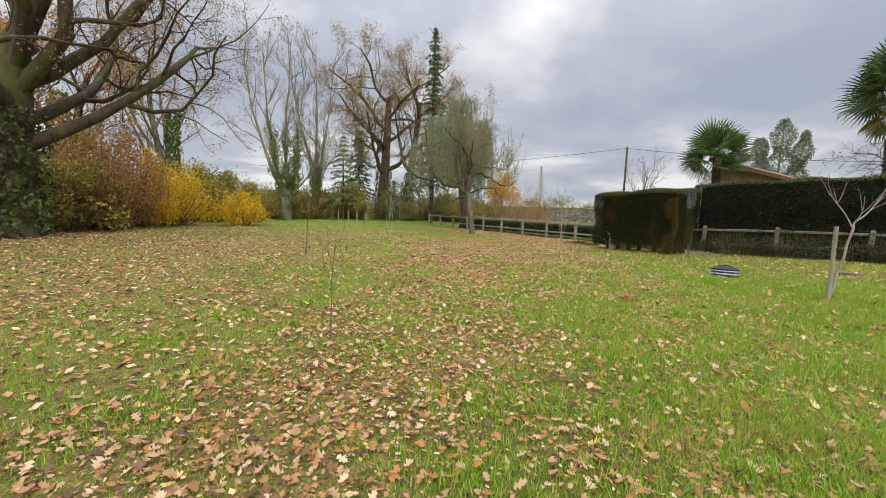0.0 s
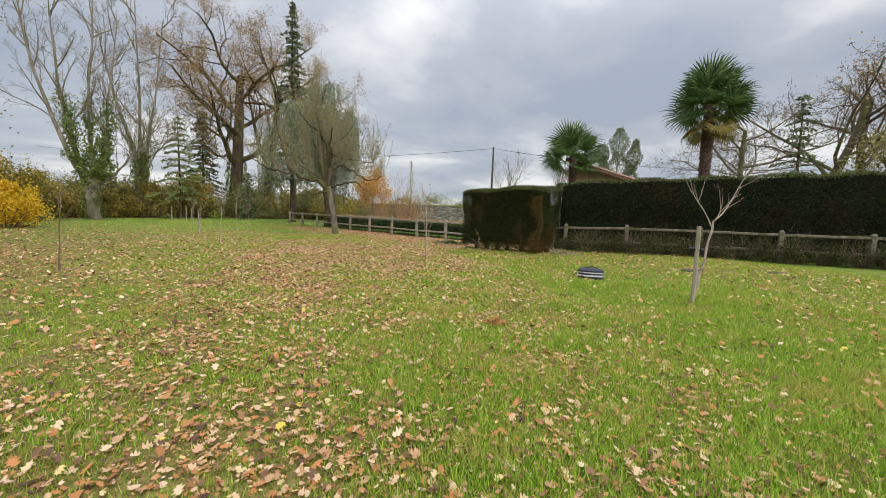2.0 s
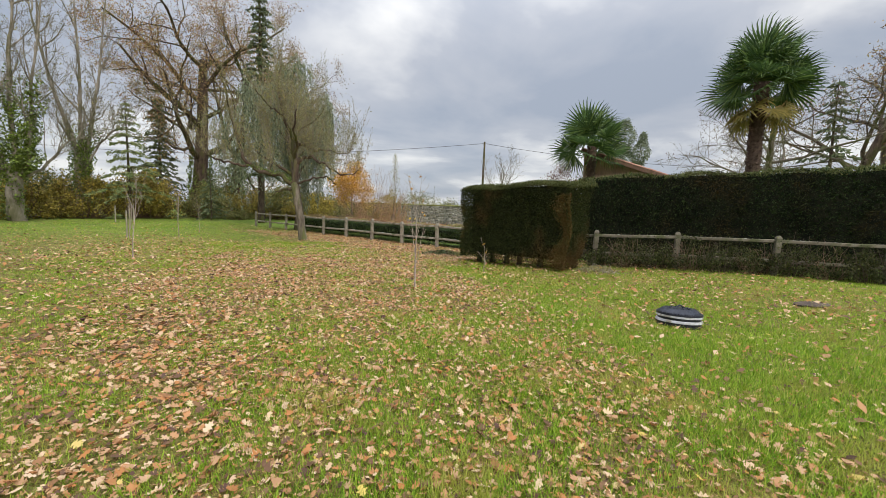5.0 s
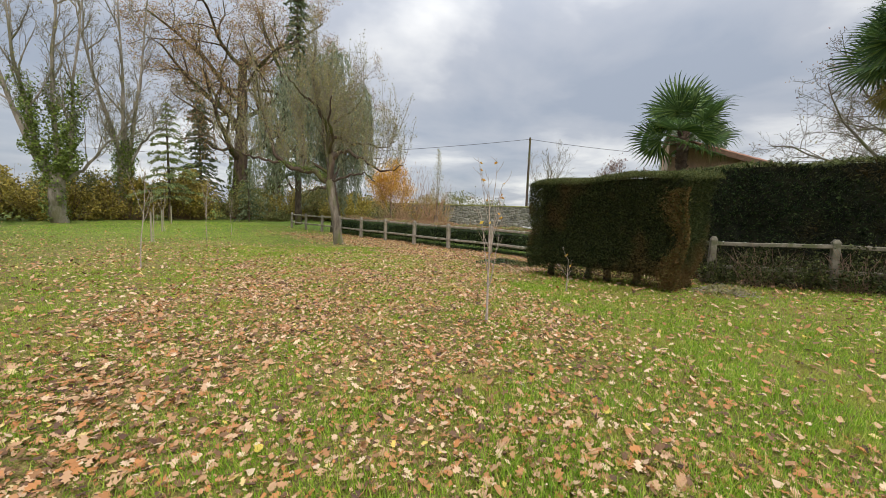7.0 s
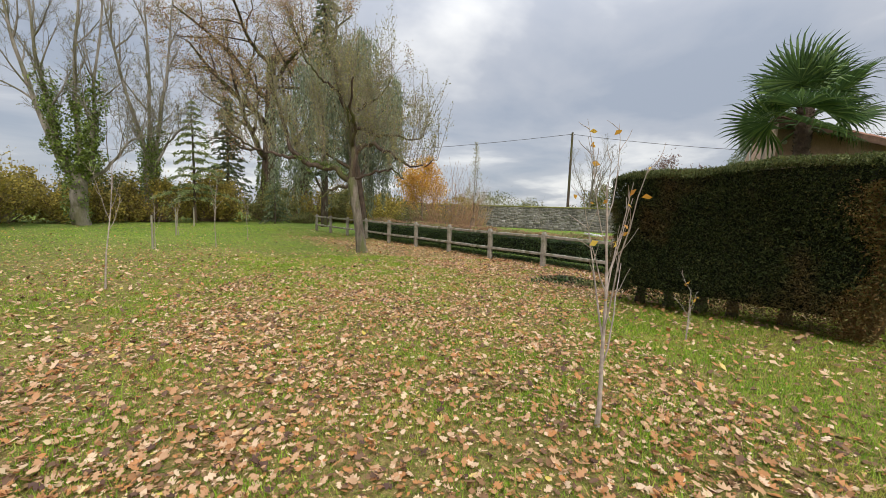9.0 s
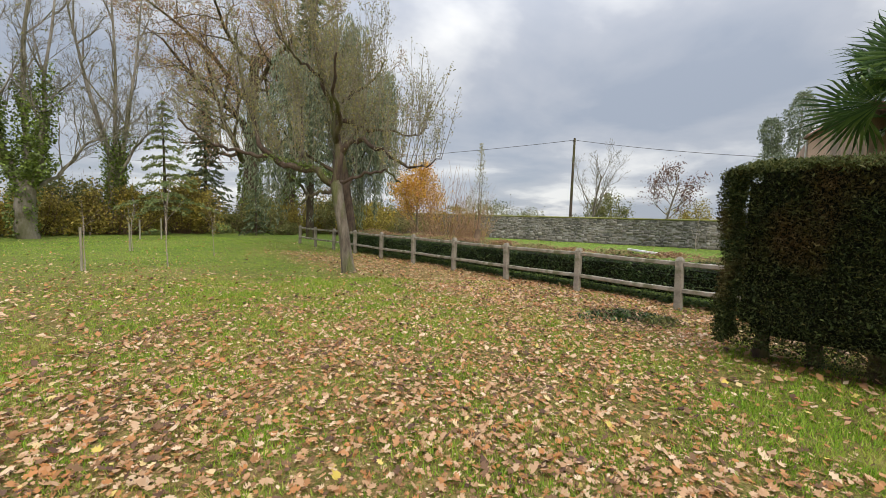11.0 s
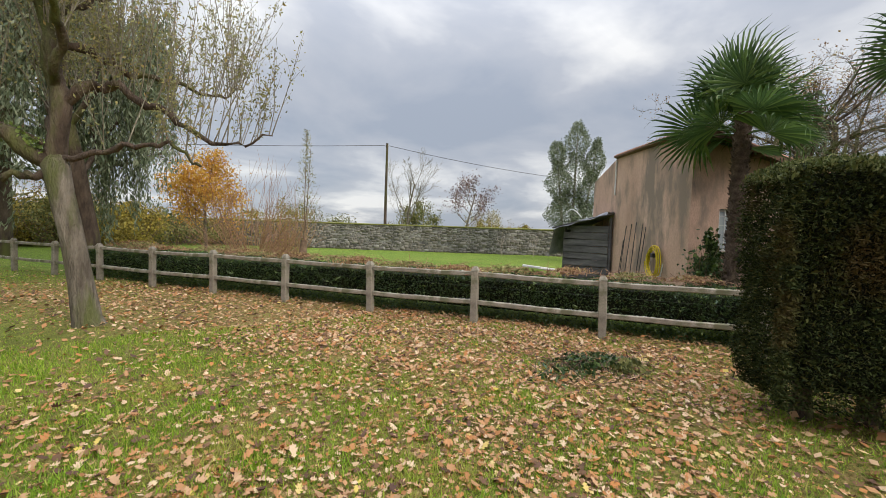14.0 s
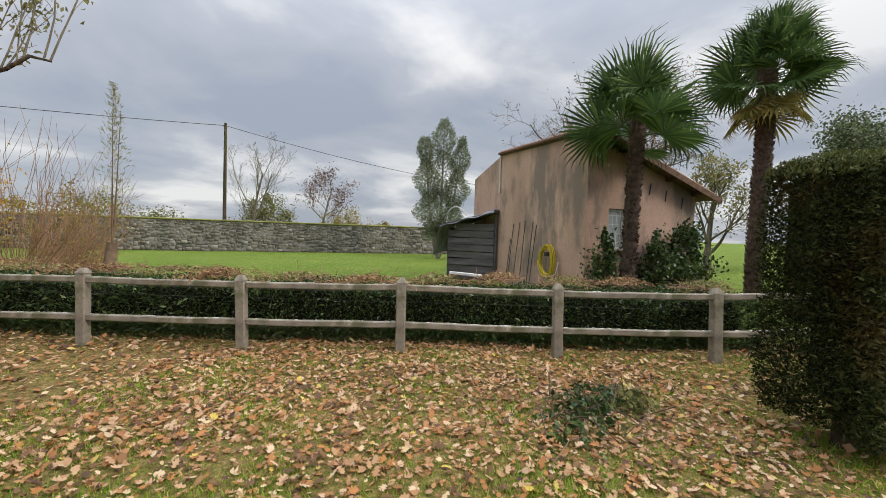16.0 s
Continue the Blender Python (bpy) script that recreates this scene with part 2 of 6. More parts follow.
M_SHOOT = surface("grey_brown_shoots", [(0.3, (0.17, 0.14, 0.095)), (0.7, (0.34, 0.30, 0.22))], 6.0, 0.9, 0.2)
M_TWIG_RED = surface("reddish_twigs", [(0.3, (0.24, 0.12, 0.07)), (0.7, (0.42, 0.25, 0.15))], 6.0, 0.9, 0.2)
M_TWIG_PALE = surface("pale_sapling_bark", [(0.3, (0.26, 0.20, 0.16)), (0.7, (0.48, 0.40, 0.33))], 12.0, 0.8, 0.2)


# ---- mesh helpers ----
class Build:
    """Gathers points and faces (triangles or quads) for one mesh."""

    def __init__(self):
        self.v, self.f3, self.f4, self.n = [], [], [], 0

    def add(self, v, f):
        v, f = np.asarray(v, float).reshape(-1, 3), np.asarray(f, int)
        (self.f3 if f.shape[1] == 3 else self.f4).append(f + self.n)
        self.v.append(v)
        self.n += len(v)

    def mesh(self, name, material, smooth=False):
        me = bpy.data.meshes.new(name)
        v = np.concatenate(self.v) if self.v else np.zeros((0, 3))
        f3 = np.concatenate(self.f3) if self.f3 else np.zeros((0, 3), int)
        f4 = np.concatenate(self.f4) if self.f4 else np.zeros((0, 4), int)
        me.vertices.add(len(v))
        me.vertices.foreach_set("co", v.ravel())
        loops = np.concatenate([f3.ravel(), f4.ravel()])
        me.loops.add(len(loops))
        me.loops.foreach_set("vertex_index", loops.astype(np.int32))
        starts = np.concatenate([np.arange(len(f3)) * 3, len(f3) * 3 + np.arange(len(f4)) * 4])
        me.polygons.add(len(starts))
        me.polygons.foreach_set("loop_start", starts.astype(np.int32))
        me.update(calc_edges=True)
        if smooth:
            me.polygons.foreach_set("use_smooth", np.ones(len(starts), bool))
        me.materials.append(material)
        return me


def part(name, shape, material, parent=None, label="", smooth=False):
    """One mesh object from a Build or a bmesh, under a thing or a part."""
    if isinstance(shape, Build):
        me = shape.mesh(name, material, smooth)
    elif isinstance(shape, bpy.types.Mesh):
        me = shape
    else:
        me = bpy.data.meshes.new(name)
        shape.to_mesh(me)
        shape.free()
        me.materials.append(material)
        if smooth:
            me.polygons.foreach_set("use_smooth", np.ones(len(me.polygons), bool))
    ob = new(name, me)
    ob.parent = parent
    if label:
        tagged(ob, label)
    return ob


def thing(name, m, label, category, group="", kind=""):
    """An Empty at the base of a thing, to parent its parts."""
    ob = new(name)
    ob.empty_display_size = 0.2
    ob.matrix_basis = m if isinstance(m, Matrix) else pose(*m)
    return tagged(ob, label, category, group, kind)


def unit(v):
    return v / np.maximum(np.linalg.norm(v, axis=-1, keepdims=True), 1e-9)


def tube(b, pts, radii, sides=5, cap=True):
    pts, radii = np.asarray(pts, float), np.asarray(radii, float)
    n = len(pts)
    tan = unit(np.gradient(pts, axis=0))
    ref = np.array([1.0, 0.13, 0.07]) if abs(tan[0, 2]) > 0.6 else np.array([0.05, 0.1, 1.0])
    u = unit(np.cross(tan, ref))
    w = np.cross(tan, u)
    a = np.arange(sides) * 2 * np.pi / sides
    ring = pts[:, None] + radii[:, None, None] * (np.cos(a)[None, :, None] * u[:, None] + np.sin(a)[None, :, None] * w[:, None])
    i, j = np.meshgrid(np.arange(n - 1), np.arange(sides), indexing="ij")
    k = (j + 1) % sides
    f = np.stack([i * sides + j, i * sides + k, (i + 1) * sides + k, (i + 1) * sides + j], -1).reshape(-1, 4)
    b.add(ring.reshape(-1, 3), f)
    if cap:
        for row in (0, n - 1):
            base = ring[row]
            fan = [[0, x, x + 1] for x in range(1, sides - 1)]
            b.add(base, fan if row else [r[::-1] for r in fan])


def cards(b, p, size, rng, aspect=0.55, normal=None, spread=1.0, droop=0.0):
    """Small pointed leaves at the points p; along: random, or about the given normals."""
    n = len(p)
    d = rng.normal(0, 1, (n, 3))
    if normal is not None:
        d = unit(normal) + spread * unit(d)
    d[:, 2] -= droop
    d = unit(d)
    s = unit(np.cross(d, rng.normal(0, 1, (n, 3))))
    up_ = np.cross(d, s)
    size = (np.broadcast_to(size, n) * rng.uniform(0.65, 1.35, n))[:, None]
    base = p - d * size * 0.5
    tip = p + d * size * 0.5
    bend = up_ * size * 0.12
    v = np.stack([base, p + s * size * aspect * 0.5 + bend, tip, p - s * size * aspect * 0.5 + bend], 1)
    b.add(v.reshape(-1, 3), np.arange(4 * n).reshape(-1, 4))


def bm_box(bm, size, m, bevel=0.01):
    r = bmesh.ops.create_cube(bm, size=1.0, matrix=m @ Matrix.Diagonal((*size, 1)))
    if bevel:
        es = list({e for v in r["verts"] for e in v.link_edges})
        bmesh.ops.bevel(bm, geom=es, offset=bevel, segments=1, affect="EDGES")
    return bm


def box(size, m, bevel=0.01):
    return bm_box(bmesh.new(), size, m, bevel)


def smooth01(t):
    t = np.clip(t, 0, 1)
    return t * t * (3 - 2 * t)


# ---- ground ----
def ground_z(x, y):
    x, y = np.asarray(x, float), np.asarray(y, float)
    bank = 0.24 * smooth01((x - 4.5) / 9) * smooth01((23.5 - y) / 4)
    dips = 0.025 * np.sin(x * 0.9 + 0.4) * np.sin(y * 0.7) + 0.012 * np.sin(x * 2.3 + y * 1.7)
    near = smooth01((70 - np.hypot(x, y - 20)) / 30)
    return bank + dips * near


FX, FY = np.array([7.49, 24.58]), np.array([-1.262, 1.812])  # the first seen fence post and the step to the next
FN = np.array([1.812, 1.262]) / np.hypot(1.812, 1.262)  # across the fence, away from the lawn


def fence_off(x, y):
    """Metres behind the fence (minus: on the lawn's side)."""
    return (x - FX[0]) * FN[0] + (y - FX[1]) * FN[1]


def litter(x, y):
    """How thick the fallen leaves lie, 0 to 1."""
    x, y = np.asarray(x, float), np.asarray(y, float)
    wave = 0.5 + 0.28 * np.sin(x * 0.75 + 1.3 * np.sin(y * 0.45)) + 0.22 * np.sin(y * 0.95 + x * 0.4 + 1.0)
    d = 0.5 + 0.26 * wave
    d += 0.1 * smooth01((y - 12) / 6)
    d *= 1 - 0.35 * smooth01((9.5 - y) / 3) * smooth01((x + 0.5) / 2)
    d *= 1 - 0.6 * smooth01((-x - 2) / 6) * smooth01((y - 17) / 6)
    d *= 1 - 0.9 * smooth01((y - 22.5 + 0.3 * x) / 8)
    d *= 1 - 0.3 * smooth01((x - 2.5 - 0.12 * y) / 3.5) * smooth01((21 - y) / 4)
    off = fence_off(x, y)
    d = np.maximum(d, 1.05 * smooth01((off + 4.6) / 2.8) * (off < 0.7) * (y > 20) * smooth01((38 - y) / 6))
    d = np.where(off > 0.9, 0.08, d)
    return np.clip(d, 0, 1)


def build_ground():
    xs = np.concatenate([[-900, -300, -120, -70], np.arange(-45, -12, 1.5), np.arange(-12, 16, 0.35), np.arange(16, 60, 2.0), [70, 120, 300, 900]])
    ys = np.concatenate([[-900, -300, -100, -40, -20, -8], np.arange(-2, 42, 0.35), np.arange(42, 80, 2.0), [90, 130, 300, 900]])
    gx, gy = np.meshgrid(xs, ys, indexing="ij")
    v = np.stack([gx, gy, ground_z(gx, gy)], -1).reshape(-1, 3)
    nx, ny = len(xs), len(ys)
    i, j = np.meshgrid(np.arange(nx - 1), np.arange(ny - 1), indexing="ij")
    a = i * ny + j
    f = np.stack([a, a + ny, a + ny + 1, a + 1], -1).reshape(-1, 4)
    b = Build()
    b.add(v, f)
    me = b.mesh("ground", M_LAWN, True)
    at = me.attributes.new("litter", "FLOAT", "POINT")
    at.data.foreach_set("value", litter(v[:, 0], v[:, 1]).astype(np.float32))
    # the neighbour's grass and the lawn's far end are fresher, with few leaves
    at = me.attributes.new("fresh", "FLOAT", "POINT")
    lush = np.maximum(0.5 * (fence_off(v[:, 0], v[:, 1]) > 0.9), 0.3 * smooth01((v[:, 1] - 25) / 9) * (v[:, 0] < 1))
    at.data.foreach_set("value", lush.astype(np.float32))
    tagged(new("ground", me), "mown autumn lawn strewn with fallen leaves", "lawn", kind="structure")


build_ground()
WALKED = np.array([(1.15, 3.9), (1.7, 5.5), (2.2, 7.2), (2.4, 10.4), (2.25, 12.8), (2.3, 14.75), (2.0, 18), (1.7, 20.2), (1.98, 22.8), (4.6, 25.0)])


def lawn_points(rng, count, box_, keep):
    p = np.stack([rng.uniform(box_[0], box_[1], count), rng.uniform(box_[2], box_[3], count)], -1)
    return p[rng.uniform(0, 1, count) < keep(p[:, 0], p[:, 1])]


def patchy(x, y):
    return 0.5 + 0.3 * np.sin(2.1 * x + 1.7 * np.sin(1.3 * y)) + 0.2 * np.sin(3.7 * y + 1.1 * x)


def walk_gap(x, y):
    """Metres from the trodden line."""
    p = np.stack([x, y], -1)
    d = np.full(len(p), 99.0)
    for q0, q1 in zip(WALKED[:-1], WALKED[1:]):
        t = np.clip(((p - q0) @ (q1 - q0)) / ((q1 - q0) @ (q1 - q0)), 0, 1)
        d = np.minimum(d, np.linalg.norm(p - q0 - t[:, None] * (q1 - q0), axis=1))
    return d


def build_leaves():
    rng = np.random.default_rng(3)
    # a lobed leaf outline, base to tip and back
    half = np.array([(0.0, 0.03), (0.16, 0.30), (0.3, 0.13), (0.5, 0.44), (0.62, 0.17), (0.8, 0.30), (0.84, 0.1), (1.0, 0.0)])
    outline = np.concatenate([half, [(x, -w) for x, w in half[-2::-1]]])
    rim = np.stack([outline[:, 0] - 0.5, outline[:, 1]], -1)

    def scatter(p, size, shape):
        n = len(p)
        a, s = rng.uniform(0, 2 * np.pi, n), size * (0.45 + 1.15 * rng.uniform(0, 1, n) ** 1.6)
        curl, tilt_x, tilt_y = rng.normal(0.3, 0.45, n), rng.normal(0, 0.3, n), rng.normal(0, 0.3, n)
        k = len(shape)
        x, y = shape[None, :, 0] * s[:, None], shape[None, :, 1] * s[:, None]
        z = curl[:, None] * (y ** 2 * 2.2 + x ** 2) / s[:, None] + tilt_x[:, None] * x + tilt_y[:, None] * y
        c, sn = np.cos(a)[:, None], np.sin(a)[:, None]
        wx, wy = p[:, :1] + c * x - sn * y, p[:, 1:] + sn * x + c * y
        z = z - z.min(1, keepdims=True) + ground_z(p[:, 0], p[:, 1])[:, None] + rng.uniform(-0.008, 0.034, n)[:, None]
        return np.stack([wx, wy, z], -1), k

    near = lawn_points(rng, 290000, (-4, 8, 2.5, 29.8), lambda x, y: litter(x, y) * (0.5 + 0.5 * patchy(x, y)) * (fence_off(x, y) < 0.8) * (walk_gap(x, y) < 3.4))
    b = Build()
    v, k = scatter(near, 0.051, rim)
    n = len(near)
    # the leaf is a strip of quads between its two sides
    m = len(half)
    quads = [(i, i + 1, k - i - 2, k - i - 1) for i in range(0, m - 2)]
    f = np.array(quads)[None] + (np.arange(n) * k)[:, None, None]
    tip = np.array([[m - 2, m - 1, m]])[None] + (np.arange(n) * k)[:, None, None]
    b.add(v.reshape(-1, 3), f.reshape(-1, 4))
    b.f3.append(tip.reshape(-1, 3))
    # broken bits of leaf between the whole ones
    bits = lawn_points(rng, 160000, (-4, 8, 2.5, 24), lambda x, y: (0.25 + 0.75 * litter(x, y)) * (0.45 + 0.55 * patchy(x, y)) * (fence_off(x, y) < 0.8) * (walk_gap(x, y) < 3.4))
    v, k = scatter(bits, 0.030, np.array([(-0.5, 0.05), (0.1, 0.4), (0.5, -0.05), (-0.1, -0.33)]))
    b.add(v.reshape(-1, 3), np.arange(4 * len(bits)).reshape(-1, 4))
    far = lawn_points(rng, 520000, (-20, 14, 2, 42), lambda x, y: litter(x, y) * 0.85 * (0.5 + 0.5 * patchy(x, y)) * (fence_off(x, y) < 0.9) * (walk_gap(x, y) >= 3.4))
    v, k = scatter(far, 0.066, np.array([(-0.5, 0.0), (0.0, 0.33), (0.5, 0.0), (0.0, -0.33)]))
    b.add(v.reshape(-1, 3), np.arange(4 * len(far)).reshape(-1, 4))
    tagged(part("fallen_leaves", b, M_LITTER), "brown, tan and orange oak leaves lying on the grass", "leaves", kind="stuff")


def build_grass():
    rng = np.random.default_rng(5)
    b = Build()

    def blades(p, h, w):
        n = len(p)
        a = rng.uniform(0, 2 * np.pi, n)
        lean = rng.uniform(0.2, 1.1, n) * h
        side = np.stack([-np.sin(a), np.cos(a), np.zeros(n)], -1) * w[:, None] / 2
        out = np.stack([np.cos(a), np.sin(a), np.zeros(n)], -1)
        base = np.stack([p[:, 0], p[:, 1], ground_z(p[:, 0], p[:, 1]) - 0.005], -1)
        tip = base + out * lean[:, None] + np.array([0, 0, 1]) * h[:, None]
        b.add(np.stack([base - side, base + side, tip], 1).reshape(-1, 3), np.arange(3 * n).reshape(-1, 3))

    def lush(x, y):
        clump = 0.5 + 0.5 * np.sin(x * 2.9 + 2.0 * np.sin(y * 1.9)) * np.sin(y * 3.3 + 1.4 * np.sin(x * 2.3))
        green = smooth01((x - 0.6) / 2.5) * smooth01((17 - y) / 5)
        return np.clip(0.25 + 0.55 * clump + 0.45 * green - 0.24 * litter(x, y), 0.10, 1)

    p = lawn_points(rng, 2450000, (-6, 10, 2.5, 28), lambda x, y: lush(x, y) * np.clip(1.25 - walk_gap(x, y) / 6.5, 0.05, 1) * (fence_off(x, y) < 0.3))
    k = lush(p[:, 0], p[:, 1])
    blades(p, rng.uniform(0.025, 0.08, len(p)) * (0.45 + 1.0 * k), rng.uniform(0.005, 0.011, len(p)))
    p = lawn_points(rng, 420000, (-16, 16, 2, 45), lambda x, y: lush(x, y) * np.clip(walk_gap(x, y) / 5 - 0.4, 0, 1) * (fence_off(x, y) < 0.4))
    blades(p, rng.uniform(0.02, 0.05, len(p)), rng.uniform(0.010, 0.022, len(p)))
    # the greener strip towards the long hedge
    p = lawn_points(rng, 200000, (5, 15, 7, 21), lambda x, y: (0.35 + 0.65 * patchy(x, y)) * (walk_gap(x, y) > 2.5) * ((x - 9.57) * 0.52 + (y - 20.06) * 0.85 < 0.1))
    blades(p, rng.uniform(0.025, 0.075, len(p)), rng.uniform(0.007, 0.014, len(p)))
    tagged(part("grass", b, M_GRASS), "short green lawn grass in uneven tufts", "grass", kind="stuff")


build_leaves()
build_grass()


# ---- fences ----
def fence_post(m, h, group, stone):
    post = thing("fence_post", m, "weathered grey concrete fence post with chamfered cap", "fence post", group)
    bm = box((0.13, 0.13, h - 0.05), pose(0, 0, (h - 0.05) / 2 - 0.02), 0.012)
    part("shaft", bm, stone, post)
    bm = bmesh.new()
    bmesh.ops.create_cone(bm, cap_ends=True, segments=4, radius1=0.098, radius2=0.045, depth=0.07, matrix=pose(0, 0, h - 0.036, 0, 0, 45))
    part("cap", bm, stone, post, "pale lichen-spotted cap")
    return post


def rail_between(p, q, z0, z1, rng, group, stone):
    p, q = np.array(p), np.array(q)
    d = q - p
    length = np.hypot(*d) - 0.10
    ang = math.degrees(math.atan2(d[1], d[0]))
    dip = rng.uniform(-0.012, 0.012)
    mid_ = (p + q) / 2
    bm = bmesh.new()
    bm_box(bm, (length, 0.075, 0.085), Matrix.Identity(4), 0.012)
    bmesh.ops.subdivide_edges(bm, edges=[e for e in bm.edges if abs((e.verts[0].co - e.verts[1].co).x) > 0.5], cuts=6)
    for v in bm.verts:
        v.co.z += 0.003 * math.sin(v.co.x * 5 + dip * 300) - 0.006 * (1 - (2 * v.co.x / length) ** 2)
    slope = math.degrees(math.atan2(z1 - z0, length))
    ob = part("fence_rail", bm, stone)
    ob.matrix_basis = pose(mid_[0], mid_[1], (z0 + z1) / 2, 0, -slope, ang)
    tagged(ob, "weathered concrete fence rail spotted with lichen", "fence rail", group)
    lb = Build()
    n = 26
    x = rng.uniform(-length / 2, length / 2, n)
    for xi in x:
        s = rng.uniform(0.008, 0.03)
        a = np.arange(6) * math.pi / 3
        ring = np.stack([xi + s * np.cos(a) * rng.uniform(0.7, 1.4, 6), rng.uniform(-0.02, 0.02) + 0.6 * s * np.sin(a), np.full(6, 0.0465 - 0.006 * (1 - (2 * xi / length) ** 2) + 0.003 * math.sin(xi * 5 + dip * 300))], -1)
        lb.add(ring, [[0, i, i + 1] for i in range(1, 5)])
    tagged(part("lichen", lb, M_LICHEN, ob, "pale lichen spots"), kind="stuff")


def build_fences():
    rng = np.random.default_rng(8)
    posts = [FX + FY * k for k in range(9, -1, -1)] + [np.array([8.70, 22.74]), np.array([9.72, 21.35])]
    right = [np.array([9.57, 20.06]), np.array([11.45, 19.0]), np.array([13.35, 17.75])] + [np.array([13.35, 17.75]) + np.array([1.95, -1.22]) * k for k in range(1, 8)]
    for line, group, h, stone in ((posts, "posts of the lawn fence", 1.06, M_CONCRETE), (right, "posts of the hedge fence", 1.06, M_CONCRETE_OLD)):
        for k, p in enumerate(line):
            q = line[min(k + 1, len(line) - 1)] - line[max(k - 1, 0)]
            fence_post(pose(p[0], p[1], float(ground_z(*p)), rng.normal(0, 0.8), rng.normal(0, 0.8), math.degrees(math.atan2(q[1], q[0]))), h + rng.uniform(-0.02, 0.02), group, stone)
        for p, q in zip(line[:-1], line[1:]):
            za, zb = float(ground_z(*p)), float(ground_z(*q))
            for z in (0.92, 0.40):
                rail_between(p, q, za + z, zb + z, rng, group.replace("posts", "rails"), stone)
    rail_between(posts[-1], right[0], 1.0, 1.05, rng, "rails of the hedge fence", M_CONCRETE_OLD)


build_fences()


# ---- hedges ----
def hedge_block(name, p, q, width, h, label, mats, density, seed, foot=0.0, wob=0.06, size=0.09, sides=("front", "back", "ends", "top"), taper=0.04, rust_end=False, rise=0.0, skew=0.0):
    """A clipped hedge from p to q (middle line): a near-black core for inner shade, and sprigs all over its faces."""
    p, q = np.array(p, float), np.array(q, float)
    rng = np.random.default_rng(seed)
    length = np.hypot(*(q - p))
    ang = math.degrees(math.atan2(q[1] - p[1], q[0] - p[0]))
    z0 = float(ground_z(*((p + q) / 2)))
    hedge = thing(name, pose((p[0] + q[0]) / 2, (p[1] + q[1]) / 2, z0, 0, 0, ang), label, "hedge")

    def wavy(v):
        out = v.copy()
        for i in range(3):
            out[:, i] += wob * (np.sin(v[:, (i + 1) % 3] * 3.1 + i * 2 + seed) + np.sin(v[:, (i + 2) % 3] * 4.3 + v[:, i] * 1.7 + i)) * 0.5
        return out

    # solid core, its blackness painting the shade behind the sprigs
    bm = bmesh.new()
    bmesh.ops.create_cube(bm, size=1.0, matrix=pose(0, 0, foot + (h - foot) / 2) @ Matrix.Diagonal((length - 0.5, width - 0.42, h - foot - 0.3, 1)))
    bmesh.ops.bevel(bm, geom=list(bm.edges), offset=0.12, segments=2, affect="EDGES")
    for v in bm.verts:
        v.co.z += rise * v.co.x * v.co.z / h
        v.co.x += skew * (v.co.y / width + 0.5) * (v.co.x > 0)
    part("inside", bm, M_HEDGE_CORE, hedge, "near-black solid core that stands for inner shade")
    faces = []
    L, W = length / 2, width / 2
    if "front" in sides:
        faces.append(((-L, L), -1))
    if "back" in sides:
        faces.append(((-L, L), 1))
    groups = {"foliage": ([], []), "top_growth": ([], []), "end_growth": ([], [])}
    for _, s in faces:
        n = int(length * (h - foot) * density * (1.0 if s < 0 else 0.25))
        z = rng.uniform(foot, h, n)
        pts = np.stack([rng.uniform(-L, L, n), s * (W - taper * z / h), z], -1)
        groups["foliage"][0].append(pts)
        groups["foliage"][1].append(np.tile([0, s, 0.25], (n, 1)))
        if rust_end and s == -1:
            n //= 3
            z = rng.uniform(foot, h * 0.86, n)
            groups["end_growth"][0].append(np.stack([L - np.abs(rng.normal(0, 0.16, n)) * (0.5 + 0.7 * np.sin(z * 2.4 + 0.6) ** 2), s * (W + 0.02 - taper * z / h), z], -1))
            groups["end_growth"][1].append(np.tile([0.4, s, 0.25], (n, 1)))
    if "ends" in sides:
        for s in (-1, 1):
            n = int(width * (h - foot) * density * 1.15)
            z = rng.uniform(foot, h, n)
            key = "foliage"
            groups[key][0].append(np.stack([np.full(n, s * L) - s * taper * z / h, rng.uniform(-W, W, n), z], -1))
            groups[key][1].append(np.tile([s, 0, 0.25], (n, 1)))
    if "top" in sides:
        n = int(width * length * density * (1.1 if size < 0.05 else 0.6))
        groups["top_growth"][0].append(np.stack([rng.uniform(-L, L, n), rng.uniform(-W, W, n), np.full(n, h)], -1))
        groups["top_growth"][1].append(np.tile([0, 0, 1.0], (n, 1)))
    for key, mat_ in zip(groups, mats):
        if not groups[key][0]:
            continue
        pts, nor = np.concatenate(groups[key][0]), np.concatenate(groups[key][1])
        # round the long edges off
        over = np.clip((np.abs(pts[:, 1]) - (W - 0.12)) / 0.12, 0, 1) * np.clip((pts[:, 2] - (h - 0.12)) / 0.12, 0, 1)
        pts[:, 2] -= 0.06 * over
        # corners draw in towards the foot and the top
        near_end = np.clip((np.abs(pts[:, 0]) - (L - 0.3)) / 0.3, 0, 1)
        pts[:, 2] -= 0.10 * near_end ** 2 * np.clip((pts[:, 2] - (h - 0.3)) / 0.3, 0, 1)
        draw = np.clip((foot + 0.5 - pts[:, 2]) / 0.5, 0, 1)
        pts[:, 1] *= 1 - 0.08 * draw
        pts[:, 0] *= 1 - 0.06 * draw / max(L, 0.5)
        pts[:, 2] += rise * pts[:, 0] * pts[:, 2] / h
        pts[:, 0] += skew * (pts[:, 1] / width + 0.5) * np.clip(pts[:, 0] / L, 0, 1) * (0.2 + 0.8 * pts[:, 2] / h)
